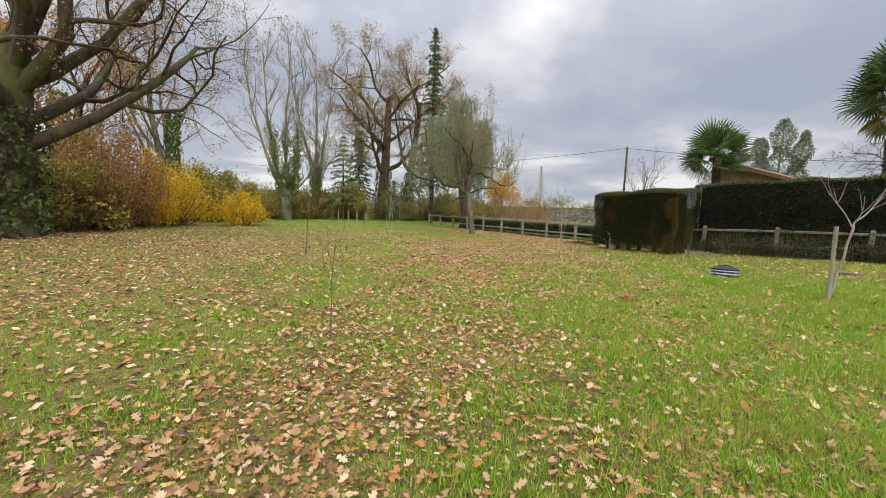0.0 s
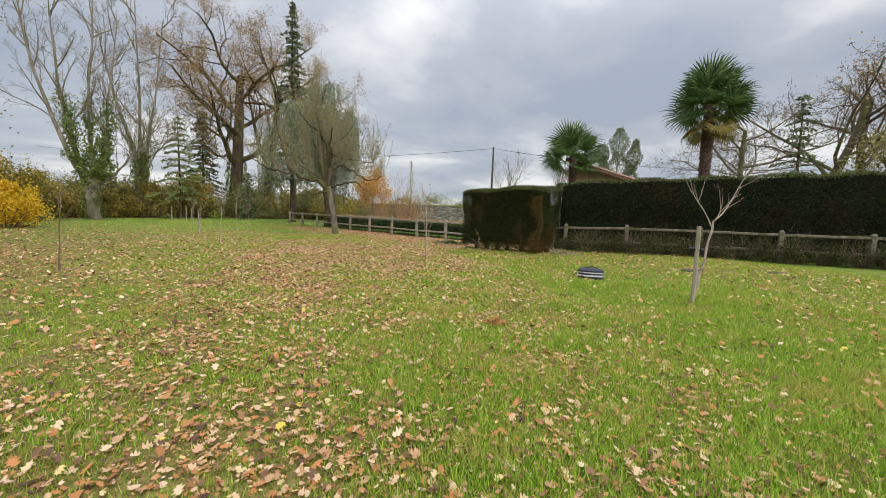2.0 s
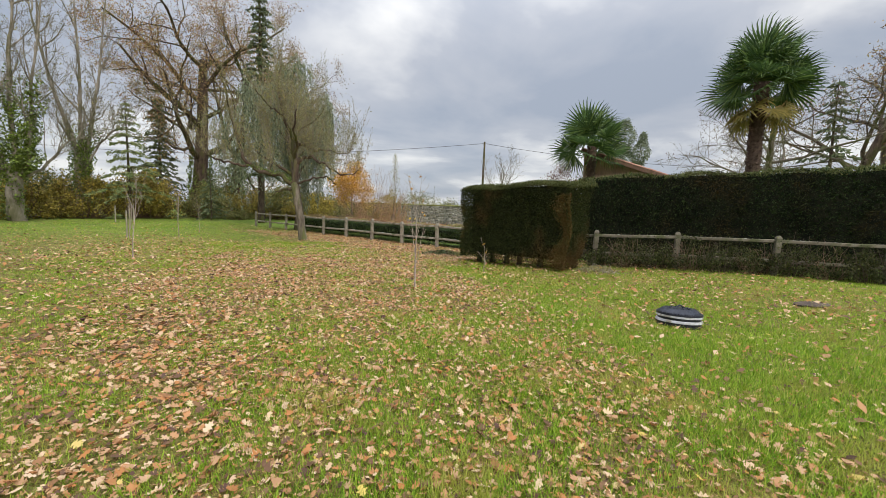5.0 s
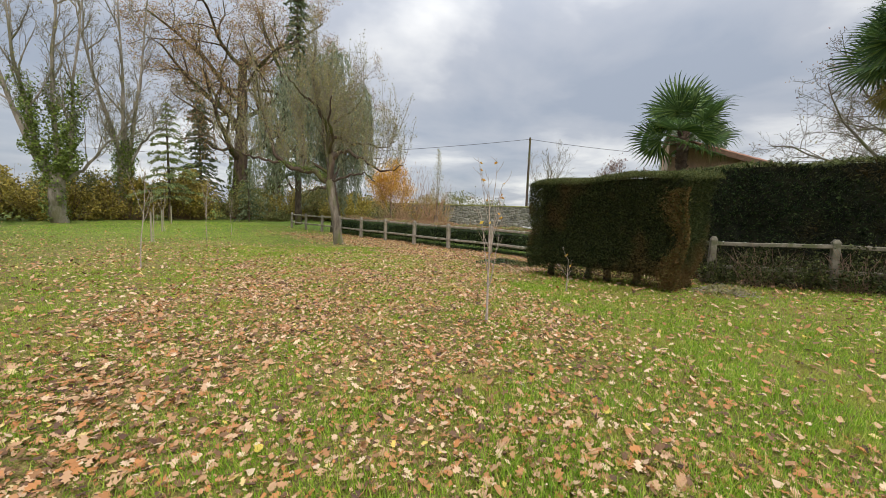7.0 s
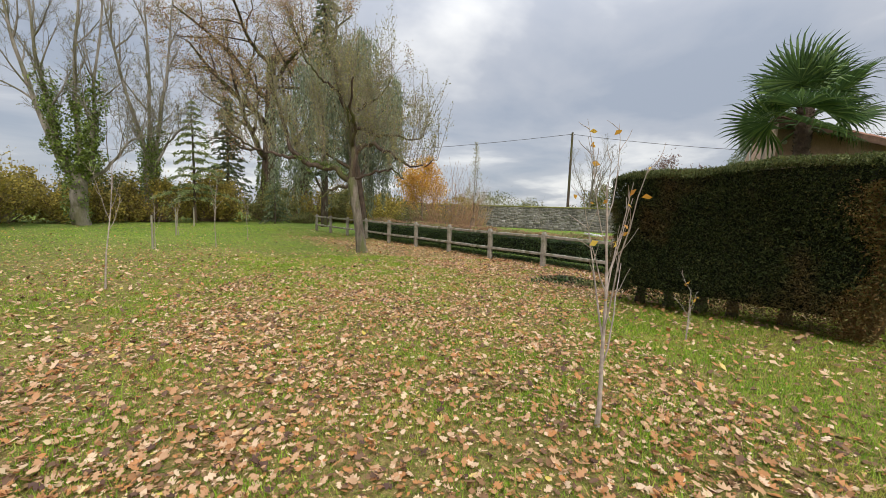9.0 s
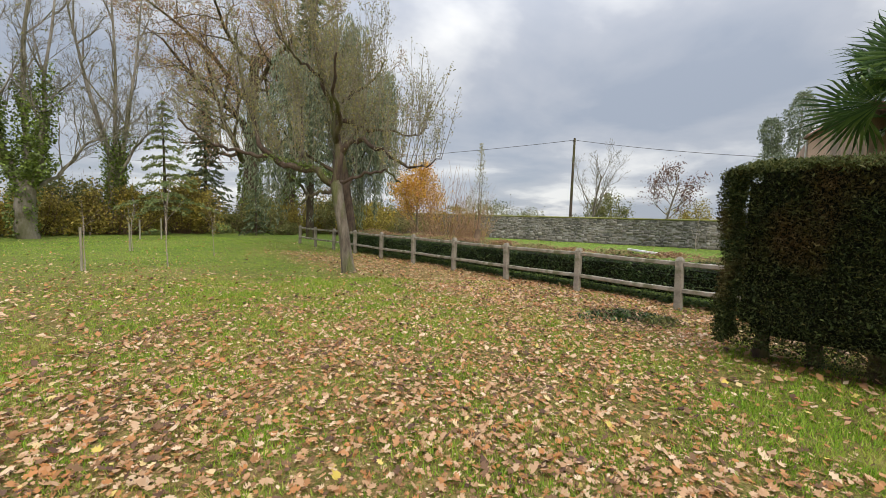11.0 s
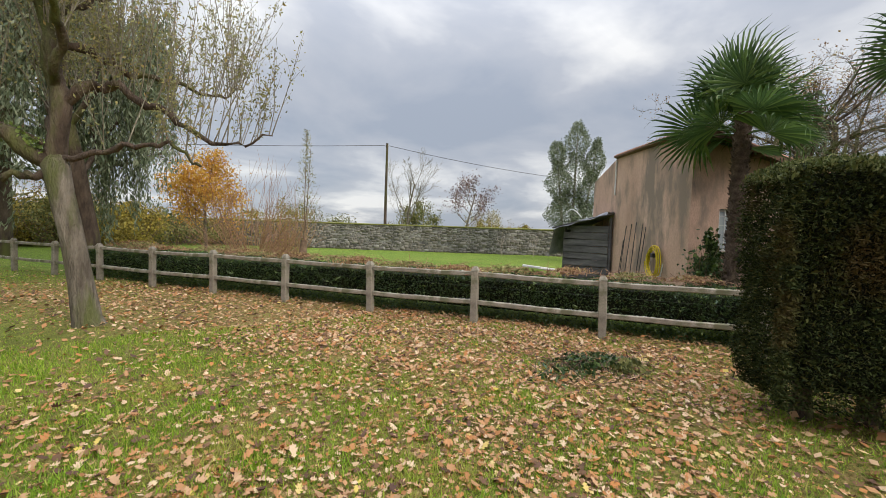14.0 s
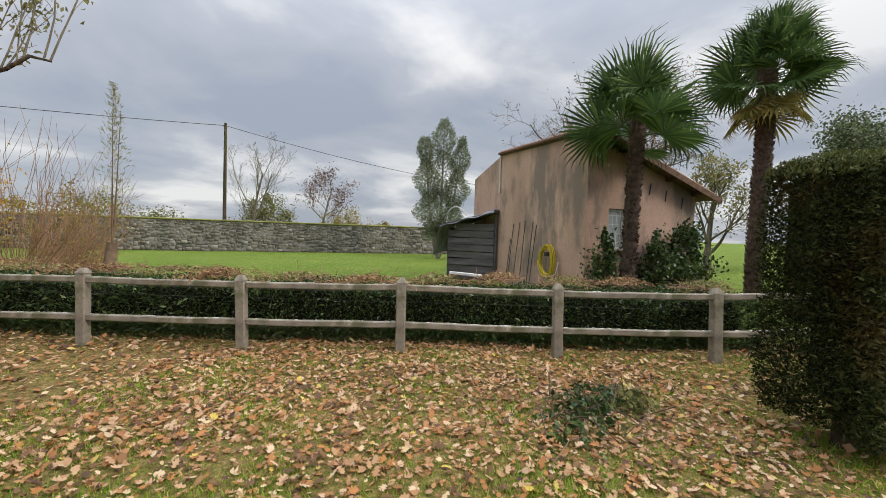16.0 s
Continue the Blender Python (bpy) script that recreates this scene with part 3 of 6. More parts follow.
        pts = wavy(pts - nor * rng.uniform(0, 0.07, (len(pts), 1))) + rng.normal(0, 0.015, pts.shape)
        # gaps and tufts: some places are thin, some sprays stand out
        q = pts + rng.normal(0, 0.05, pts.shape)
        thin = 0.5 + 0.5 * np.sin(q[:, 0] * 8.3 + 2 * np.sin(q[:, 2] * 6.1)) * np.sin(q[:, 2] * 11.7 + 1.7 * np.sin(q[:, 0] * 5.2 + q[:, 1] * 7))
        clump = 0.5 + 0.5 * np.sin(q[:, 0] * 17.0 + 1.5 * np.sin(q[:, 2] * 9.0) + q[:, 1] * 15.0) * np.sin(q[:, 2] * 26.0 + 1.9 * np.sin(q[:, 0] * 7.0 + q[:, 1] * 9.0))
        pts = pts - nor * (0.055 * (1 - clump) ** 1.5 + 0.035 * (1 - thin) ** 2)[:, None]
        keep = rng.uniform(0, 1, len(pts)) < 0.45 + 0.25 * thin + 0.3 * clump
        pts, nor = pts[keep], nor[keep]
        big = np.where(rng.uniform(0, 1, len(pts)) < 0.12, 1.7, 1.0)
        b = Build()
        cards(b, pts, size * big, rng, 0.34, nor, 1.0, 0.0)
        part(key, b, mat_, hedge)
    return hedge


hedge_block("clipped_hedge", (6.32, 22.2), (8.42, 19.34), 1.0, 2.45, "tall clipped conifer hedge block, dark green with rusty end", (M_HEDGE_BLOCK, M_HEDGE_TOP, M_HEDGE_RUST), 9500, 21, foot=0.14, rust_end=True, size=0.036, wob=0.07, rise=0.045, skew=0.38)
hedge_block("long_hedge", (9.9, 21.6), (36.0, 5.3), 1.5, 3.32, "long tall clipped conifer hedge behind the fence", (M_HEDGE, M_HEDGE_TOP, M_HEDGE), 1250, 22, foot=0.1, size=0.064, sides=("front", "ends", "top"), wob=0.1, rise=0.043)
LOW = FN * 1.0
hedge_block("low_hedge", FX + FY * 6.6 + LOW, np.array([9.6, 21.9]) + LOW, 1.45, 0.90, "low cut-down hedge of dark glossy leaves behind the fence", (M_LAUREL, M_LAUREL, M_LAUREL), 2300, 23, foot=0.05, size=0.055, sides=("front", "ends", "top"), wob=0.08)


# ---- trees ----
def perp(d, rng):
    return unit(np.cross(d, rng.normal(0, 1, 3)))


def grow(b, rng, p, d, length, r, lvl, S, tips, bend=None):
    n = S["segs"][lvl]
    pts = [np.array(p, float)]
    d = unit(np.array(d, float))
    for i in range(n):
        d = unit(d + rng.normal(0, S["gnarl"][lvl], 3) + np.array([0, 0, S["up"][lvl]]))
        pts.append(pts[-1] + d * length / n)
    pts = np.array(pts)
    end = S["taper"][lvl]
    radii = r * (1 - (1 - end) * np.linspace(0, 1, n + 1) ** 0.9)
    if lvl == 0:
        radii[0] *= 1.35
    tube(b, pts, radii, S["sides"][lvl], cap=lvl < 1)
    last = len(S["kids"])
    if lvl >= S.get("leaf_from", last):
        tips.append((pts, d))
    if lvl == last:
        return
    k = S["kids"][lvl]
    ph = rng.uniform(0, 6.28)
    for c in range(k):
        t = S["start"][lvl] + (1 - S["start"][lvl]) * (c + rng.uniform(0.1, 0.9)) / k
        x = t * n
        i = min(int(x), n - 1)
        at_ = pts[i] + (pts[i + 1] - pts[i]) * (x - i)
        axis = unit(pts[i + 1] - pts[i])
        u = unit(np.cross(axis, [0.3, 0.2, 1.0] if abs(axis[2]) < 0.9 else [1, 0.1, 0]))
        w = np.cross(axis, u)
        a = ph + c * 2.4 + rng.uniform(-0.5, 0.5)
        ang = S["angle"][lvl] * rng.uniform(0.7, 1.25)
        cd = math.cos(ang) * axis + math.sin(ang) * (math.cos(a) * u + math.sin(a) * w)
        cl = length * S["ratio"][lvl] * rng.uniform(0.7, 1.2) * (1.15 - 0.55 * t)
        cr = max(radii[min(i + 1, n)] * S.get("thick", 0.62) * rng.uniform(0.8, 1.1), S["least"])
        grow(b, rng, at_, cd, cl, cr, lvl + 1, S, tips)


def leaf_points(tips, count, rng, jitter):
    out = []
    segs = np.array([len(t[0]) for t in tips], float)
    pick = rng.choice(len(tips), count, p=segs / segs.sum())
    for i in pick:
        pts = tips[i][0]
        x = rng.uniform(0.15, 1) * (len(pts) - 1)
        k = min(int(x), len(pts) - 2)
        out.append(pts[k] + (pts[k + 1] - pts[k]) * (x - k))
    return np.array(out) + rng.normal(0, jitter, (count, 3))


BROAD = dict(segs=[7, 7, 5, 3, 2], gnarl=[0.05, 0.16, 0.2, 0.22, 0.25], up=[0.02, 0.06, 0.05, 0.03, 0.02], taper=[0.45, 0.25, 0.25, 0.3, 0.4], sides=[9, 6, 4, 3, 3],
             kids=[9, 7, 6, 5], start=[0.32, 0.22, 0.2, 0.15], angle=[0.95, 0.8, 0.75, 0.7], ratio=[0.62, 0.5, 0.5, 0.5], least=0.006)


def tree(name, m, label, S, height, r, bark, leaf=None, leaves=0, leaf_size=0.12, jitter=0.12, seed=0, lean=(0, 0, 1), ivy=0, ivy_h=0.5, droop=0.0, category="tree"):
    rng = np.random.default_rng(seed)
    ob = thing(name, m, label, category)
    wood, tips = Build(), []
    grow(wood, rng, (0, 0, -0.1), lean, height * S.get("stem", 0.62), r, 0, S, tips)
    part("trunk", wood, bark, ob, smooth=True)
    if leaf and leaves:
        b = Build()
        cards(b, leaf_points(tips, leaves, rng, jitter), leaf_size, rng, 0.6, droop=droop)
        part("crown", b, leaf, ob)
    if ivy:
        b = Build()
        z = rng.uniform(0, 1, ivy) ** 0.8 * height * ivy_h
        a = rng.uniform(0, 6.28, ivy)
        rr = r * 1.1 + rng.uniform(0.02, 0.42, ivy) * (1 - 0.6 * z / (height * ivy_h)) * (0.55 + 0.75 * np.sin(z * 1.3 + a + seed) * np.sin(z * 2.9 + a * 2) + 0.2 * np.sin(z * 0.6 + seed))
        cx, cy = lean[0] / max(lean[2], 0.3) * z, lean[1] / max(lean[2], 0.3) * z
        cards(b, np.stack([cx + rr * np.cos(a), cy + rr * np.sin(a), z], -1), 0.2, rng, 0.8)
        part("ivy", b, M_IVY, ob, "dark ivy climbing the trunk")
    return ob


def spec(**changes):
    return {**BROAD, **changes}


# ---- trees round the lawn ----
OAK = spec(kids=[9, 8, 7, 5], least=0.011, gnarl=[0.05, 0.2, 0.26, 0.28, 0.3], angle=[1.05, 0.85, 0.8, 0.75], stem=0.5, ratio=[0.85, 0.52, 0.5, 0.5])
ASH = spec(kids=[9, 6, 6, 4], least=0.009, gnarl=[0.06, 0.1, 0.14, 0.18, 0.2], up=[0.02, 0.14, 0.1, 0.07, 0.05], angle=[0.62, 0.6, 0.6, 0.6], stem=0.6, ratio=[0.75, 0.5, 0.5, 0.5], start=[0.18, 0.25, 0.2, 0.15])

OAK_OPEN = {**OAK, "kids": [7, 6, 6, 4], "least": 0.013}
YOUNG = {**ASH, "kids": [7, 5, 4], "segs": [6, 5, 4, 3], "least": 0.004}


def big_oak():
    """The old oak at the lawn's edge, its low limbs reaching far over the grass."""
    ob = thing("oak_tree", (-15.6, 16.6, 0.1), "large old oak with mossy limbs and sparse brown leaves", "tree")
    rng = np.random.default_rng(31)
    wood, tips = Build(), []
    S = spec(segs=[6, 9, 6, 4, 3], kids=[0, 9, 6, 4], gnarl=[0.05, 0.2, 0.28, 0.28, 0.3], up=[0.0, 0.02, 0.03, 0.02, 0.0], angle=[0.9, 0.85, 0.8, 0.75], ratio=[0.6, 0.48, 0.5, 0.5], start=[0.3, 0.25, 0.2, 0.15], taper=[0.7, 0.2, 0.25, 0.3, 0.4])
    tube(wood, [(0, 0, -0.2), (0.0, 0.0, 0.6), (0.1, 0.1, 2.2), (0.1, 0.2, 4.2), (0.3, 0.2, 6.5)], [0.9, 0.68, 0.58, 0.52, 0.42], 12)
    limbs = [((0.1, 0.1, 3.0), (0.9, 0.5, 0.42), 12.5, 0.27), ((0.3, 0.2, 5.0), (0.72, 0.25, 0.72), 12.0, 0.28), ((0.2, 0.2, 6.0), (0.15, 0.1, 1.0), 10.0, 0.4),
             ((0.2, 0.2, 6.3), (-0.5, 0.5, 0.7), 9.0, 0.3), ((0.1, 0.2, 4.4), (0.35, -0.9, 0.45), 9.0, 0.3), ((0.1, 0.2, 4.0), (0.25, 0.95, 0.35), 9.0, 0.28), ((0.2, 0.2, 5.6), (0.75, -0.45, 0.5), 11.0, 0.28), ((0.2, 0.2, 5.2), (0.7, 0.65, 0.5), 10.0, 0.28)]
    for p, d, length, r in limbs:
        grow(wood, rng, p, d, length, r, 1, S, tips)
    part("trunk", wood, M_BARK_DARK, ob, smooth=True)
    b = Build()
    cards(b, leaf_points(tips, 26000, rng, 0.2), 0.085, rng, 0.6)
    part("crown", b, M_OAKLEAF, ob, "sparse brown leaves")
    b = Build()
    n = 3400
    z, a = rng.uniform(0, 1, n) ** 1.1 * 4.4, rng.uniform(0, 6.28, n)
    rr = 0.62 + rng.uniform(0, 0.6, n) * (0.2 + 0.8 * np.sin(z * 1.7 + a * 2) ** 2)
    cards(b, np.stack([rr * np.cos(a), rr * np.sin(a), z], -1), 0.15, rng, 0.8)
    # shade under the oak's crown comes from this darker ivy colour
    part("ivy", b, M_IVY_SHADED, ob, "ivy round the trunk, coloured as if in shade")


def limb_line(b, pts, r0, r1, sides=8, n=14, crook=0.04):
    """A crooked limb through the given points, thinning from r0 to r1; returns its middle line."""
    pts = np.asarray(pts, float)
    t = np.linspace(0, len(pts) - 1, n)
    line = np.stack([np.interp(t, np.arange(len(pts)), pts[:, i]) for i in range(3)], -1)
    line[1:-1] = (line[:-2] + 2 * line[1:-1] + line[2:]) / 4
    s = np.arange(n)
    k = min(0.35 * r0, 0.04) if crook < 0.05 else min(crook, 0.6 * r0)
    line[:, 2] += k * (np.sin(s * 1.9 + 10 * r0) + 0.6 * np.sin(s * 0.83 + 40 * r0)) * (s > 0)
    line[:, 1] += k * np.sin(s * 1.4 + 1)
    line[:, 0] += 0.7 * k * np.sin(s * 1.1 + 30 * r0) * (s > 0)
    tube(b, line, np.linspace(r0, r1, n) * (1 + min(0.12, 0.012 / r0) * np.sin(s * 2.3)), sides)
    return line


def apple_tree():
    """The leaning old fruit tree beside the fence: crooked limbs, from which straight shoots stand up."""
    ob = thing("fruit_tree", (0.5, 29.0, 0.0), "leaning old fruit tree with grey mossy bark and upright shoots", "tree")
    rng = np.random.default_rng(12)
    wood, shoots, tips = Build(), Build(), []
    fork = np.array((-0.36, 0.05, 2.5))
    tube(wood, [(0.05, 0, -0.1), (0.0, 0, 0.12), (-0.07, 0, 0.7), (-0.17, 0.02, 1.4), (-0.29, 0.04, 2.05), fork, fork + (0.01, 0, 0.22)], [0.25, 0.19, 0.16, 0.15, 0.155, 0.17, 0.08], 12)
    limbs = [  # points from the fork, radius at the start and the end, shoots for each metre
        ([(0, 0, 0), (-0.6, 0.1, 0.42), (-1.25, 0.1, 0.5), (-1.95, 0.0, 0.75), (-2.25, 0.1, 1.5), (-2.6, 0.2, 2.7), (-2.9, 0.3, 4.2)], 0.12, 0.03, 7),
        ([(-1.9, 0, 0.74), (-2.6, -0.3, 0.8), (-3.3, -0.5, 1.0), (-3.9, -0.6, 1.5)], 0.06, 0.02, 7),
        ([(0, 0, -0.25), (0.05, 0, 1.0), (-0.02, 0, 1.7), (-0.2, 0.1, 2.4), (-0.6, 0.2, 3.4), (-0.7, 0.2, 4.4), (-0.6, 0.2, 5.4)], 0.145, 0.02, 8),
        ([(0.05, 0, 0.9), (0.35, -0.1, 1.2), (0.8, -0.2, 1.3), (1.35, -0.4, 0.96), (1.8, -0.5, 0.62), (2.5, -0.6, 0.55), (2.9, -0.7, 0.75)], 0.095, 0.012, 9),
        ([(-0.05, 0, 2.0), (0.4, 0.2, 1.8), (0.8, 0.3, 1.7), (1.4, 0.4, 1.68), (2.2, 0.5, 1.6), (2.6, 0.5, 1.8)], 0.08, 0.012, 9),
        ([(0, 0, 0.05), (0.85, -0.5, 0.32), (1.45, -0.9, 0.4), (1.85, -1.0, 0.05)], 0.05, 0.02, 3),
        ([(-0.1, 0, -0.15), (-0.6, -0.1, -0.25), (-1.05, -0.2, -0.6)], 0.06, 0.03, 0),
        ([(0, 0.05, 0.5), (-0.2, 0.8, 1.0), (0.1, 1.6, 1.5), (0.3, 2.3, 2.2)], 0.08, 0.025, 8),
        ([(0, -0.05, 1.2), (0.2, -0.7, 1.8), (0.1, -1.3, 2.2), (0.3, -1.9, 2.9)], 0.07, 0.025, 7),
        ([(-0.1, 0.1, 2.2), (0.4, 0.3, 2.7), (0.9, 0.3, 3.0), (1.3, 0.5, 3.7)], 0.06, 0.02, 9),
        ([(-0.4, 0.1, 3.0), (-1.0, -0.3, 3.3), (-1.5, -0.5, 3.9)], 0.05, 0.02, 8),
        ([(-1.0, 0.1, 0.5), (-1.2, 0.9, 1.2), (-1.3, 1.4, 2.2), (-1.5, 1.7, 3.2)], 0.07, 0.02, 8),
    ]
    S = spec(segs=[4, 5, 4, 7, 3], kids=[0, 0, 0, 6], gnarl=[0.05, 0.3, 0.2, 0.05, 0.12], up=[0, 0, 0, 0.10, 0.08], angle=[0.9, 0.85, 0.75, 0.5], ratio=[0.6, 0.5, 0.5, 0.34], start=[0.3, 0.25, 0.15, 0.2], taper=[0.7, 0.3, 0.3, 0.3, 0.5], sides=[9, 6, 4, 4, 3], least=0.0045, leaf_from=3)
    for pts, r0, r1, many in limbs:
        bough = Build()
        line = limb_line(bough, np.array(pts) + fork, r0, r1, 8, 22, 0.055)
        part("limb", bough, M_BARK_DARK, ob, "crooked dark mossy limb", smooth=True)
        length = np.linalg.norm(np.diff(line, axis=0), axis=1).sum()
        for _ in range(int(1.6 * many * length)):
            x = rng.uniform(0.2, 1) * (len(line) - 1)
            i = min(int(x), len(line) - 2)
            p = line[i] + (line[i + 1] - line[i]) * (x - i)
            out = np.array([p[0] * 0.10, p[1] * 0.10, 1.0]) + rng.normal(0, 0.22, 3)
            grow(shoots, rng, p, out, rng.uniform(0.5, 2.5), rng.uniform(0.006, 0.012), 3, S, tips)
    part("trunk", wood, M_BARK, ob, "grey furrowed trunk", smooth=True)
    tagged(part("shoot_growth", shoots, M_SHOOT, ob, "straight grey-brown water shoots"), kind="stuff")
    b = Build()
    cards(b, leaf_points(tips, 19000, rng, 0.05), 0.065, rng, 0.45)
    part("crown", b, M_OLIVE, ob, "sparse olive and tan leaves")
    b = Build()
    n = 1100
    x = rng.uniform(0, 1, n)
    p = fork + np.stack([-2.0 * x, 0.1 * np.sin(x * 3), 0.08 + np.interp(x, [0, 0.3, 0.62, 1], [0.05, 0.42, 0.5, 0.75])], -1) + rng.normal(0, 0.05, (n, 3))
    cards(b, p, 0.05, rng, 0.9)
    tagged(part("moss", b, M_IVY, ob, "green moss on the limb"), kind="stuff")


def ivied_tree(m, label, limbs, ivied, seed, twig_len=3.2, leaves=700, height_ivy=6.0):
    """A bare pale tree: crooked limbs with fine twigs, ivy bunched round the lower part of some."""
    ob = thing("ash_tree", m, label, "tree")
    rng = np.random.default_rng(seed)
    wood, tips, ivy = Build(), [], []
    S = spec(segs=[4, 5, 5, 5, 3], kids=[0, 4, 5, 5], gnarl=[0.05, 0.1, 0.13, 0.16, 0.2], up=[0, 0.1, 0.08, 0.06, 0.04], angle=[0.7, 0.6, 0.6, 0.6], ratio=[0.6, 0.6, 0.55, 0.5], start=[0.3, 0.2, 0.15, 0.1], sides=[9, 5, 4, 3, 3], least=0.010)
    for k, (pts, r0, r1) in enumerate(limbs):
        line = limb_line(wood, pts, r0 * (0.8 if k else 1), r1 * 0.7, 8, 18)
        if k == 0:
            n = 1100
            z, a = rng.uniform(0, 1, n) ** 0.7 * line[-1, 2], rng.uniform(0, 6.28, n)
            rr = (r0 + rng.uniform(0, 0.22, n)) * (0.75 + 0.4 * np.sin(a * 3 + z * 2))
            ivy.append(np.stack([rr * np.cos(a), rr * np.sin(a), z], -1))
            continue
        for x in np.linspace(5.5, 16.5, 11) + rng.uniform(-0.5, 0.5, 11):
            i = min(int(x), 16)
            p = line[i] + (line[i + 1] - line[i]) * (x - i)
            axis = unit(line[i + 1] - line[i])
            d = axis * 0.7 + 0.75 * unit(rng.normal(0, 1, 3)) + np.array([0, 0, 0.35])
            grow(wood, rng, p, d, twig_len * rng.uniform(0.55, 1.15), max(r0 * 0.24, 0.03), 1, S, tips)
        if k in ivied:
            n = 5200
            x = rng.uniform(0, 1, n) ** 0.9 * 17
            keep = np.interp(x, np.arange(18), line[:, 2]) < line[0, 2] + height_ivy * rng.uniform(0.6, 1, n)
            x = x[keep]
            c = np.stack([np.interp(x, np.arange(18), line[:, j]) for j in range(3)], -1)
            a = rng.uniform(0, 6.28, len(x))
            puff = 0.22 + 0.6 * np.abs(np.sin(c[:, 2] * 1.9 + k) * np.sin(c[:, 2] * 0.8 + a + 2 * k))
            ivy.append(c + np.stack([np.cos(a), np.sin(a), 0.4 * np.sin(3 * a)], -1) * (puff * rng.uniform(0.4, 1.1, len(x)))[:, None])
    part("trunk", wood, M_BARK_PALE, ob, smooth=True)
    b = Build()
    cards(b, leaf_points(tips, leaves, rng, 0.12), 0.12, rng, 0.6)
    part("crown", b, M_OLIVE, ob, "a few last olive leaves")
    b = Build()
    cards(b, np.concatenate(ivy), 0.13, rng, 0.8)
    part("ivy", b, M_IVY, ob, "dark ivy climbing the limbs")


def drooping_tree():
    ob = thing("willow_tree", (-0.5, 37.0, 0.0), "drooping grey-green tree behind the fence", "tree")
    rng = np.random.default_rng(14)
    wood, tips = Build(), []
    S = spec(kids=[9, 6, 4], segs=[7, 7, 6, 5], gnarl=[0.06, 0.12, 0.14, 0.14], up=[0.02, 0.05, 0.0, -0.08], angle=[0.75, 0.7, 0.7], ratio=[0.5, 0.5, 0.5], start=[0.3, 0.3, 0.3], taper=[0.4, 0.25, 0.3, 0.4], sides=[9, 5, 3, 3], leaf_from=2)
    grow(wood, rng, (0, 0, -0.1), (-0.02, 0, 1), 8.8, 0.27, 0, S, tips)
    b = Build()
    pts, nor = [], []
    roots = leaf_points(tips, 640, rng, 0.2)
    for p in roots:
        drop = rng.uniform(0.8, 4.2)
        drop = min(drop, max(p[2] - 0.5, 0.3))
        out = unit(np.array([p[0], p[1], 0.0]) + 1e-3) * rng.uniform(0.1, 0.5)
        t = np.linspace(0, 1, 6)[:, None]
        line = p + out * t ** 0.6 - np.array([0, 0, drop]) * t ** 1.3
        tube(wood, line, np.linspace(0.007, 0.003, 6), 3, False)
        k = int(20 + drop * 16)
        s = rng.uniform(0, 1, k)[:, None]
        pts.append(p + out * s ** 0.6 - np.array([0, 0, drop]) * s ** 1.3 + rng.normal(0, 0.07, (k, 3)))
        nor.append(np.tile(out * 0.4 + [0, 0, -1.0], (k, 1)))
    part("trunk", wood, M_BARK_DARK, ob, smooth=True)
    cards(b, np.concatenate(pts), 0.2, rng, 0.24, np.concatenate(nor), 0.6)
    part("crown", b, M_WILLOW, ob, "hanging narrow grey-green leaves")


def conifer(name, m, label, height, base_w, leaf, count, seed, first=0.12, size=0.3, gap=0.45):
    ob = thing(name, m, label, "tree")
    rng = np.random.default_rng(seed)
    wood = Build()
    tube(wood, [(0, 0, -0.1), (0, 0, height * 0.5), (rng.normal(0, 0.1), 0, height)], [height * 0.014, height * 0.009, 0.015], 8)
    pts, nor = [], []
    z = height * first
    while z < height * 0.985:
        f = (z - height * first) / (height * (1 - first))
        reach = base_w * (1 - f) ** 0.7 * rng.uniform(0.45, 1.15) + 0.15
        for a in rng.uniform(0, 6.28) + np.arange(5) * 1.2566 + rng.normal(0, 0.25, 5):
            rl = reach * rng.uniform(0.55, 1.1)
            d = np.array([math.cos(a), math.sin(a), 0])
            t = np.linspace(0, 1, 5)
            line = np.array([0, 0, z]) + d * (t * rl)[:, None] + np.array([0, 0, 1]) * (0.12 * rl * t - 0.34 * rl * t ** 2)[:, None]
            tube(wood, line, np.linspace(0.03, 0.006, 5) * height / 12, 3, False)
            k = max(4, int(count * rl / 400))
            s = rng.uniform(0.1, 1, k)
            side = np.array([-d[1], d[0], 0])
            pp = np.array([0, 0, z]) + d * (s * rl)[:, None] + np.array([0, 0, 1]) * (0.12 * rl * s - 0.34 * rl * s ** 2)[:, None]
            pts.append(pp + side * (rng.normal(0, 0.16, k) * rl * (1.1 - s))[:, None] + rng.normal(0, 0.06, (k, 3)))
            nor.append(np.tile(d + [0, 0, -0.5], (k, 1)))
        z += gap * rng.uniform(0.7, 1.3) * (1.15 - 0.6 * f)
    part("trunk", wood, M_BARK_DARK, ob, smooth=True)
    b = Build()
    cards(b, np.concatenate(pts), size, rng, 0.35, np.concatenate(nor), 0.7)
    part("crown", b, leaf, ob)
    return ob


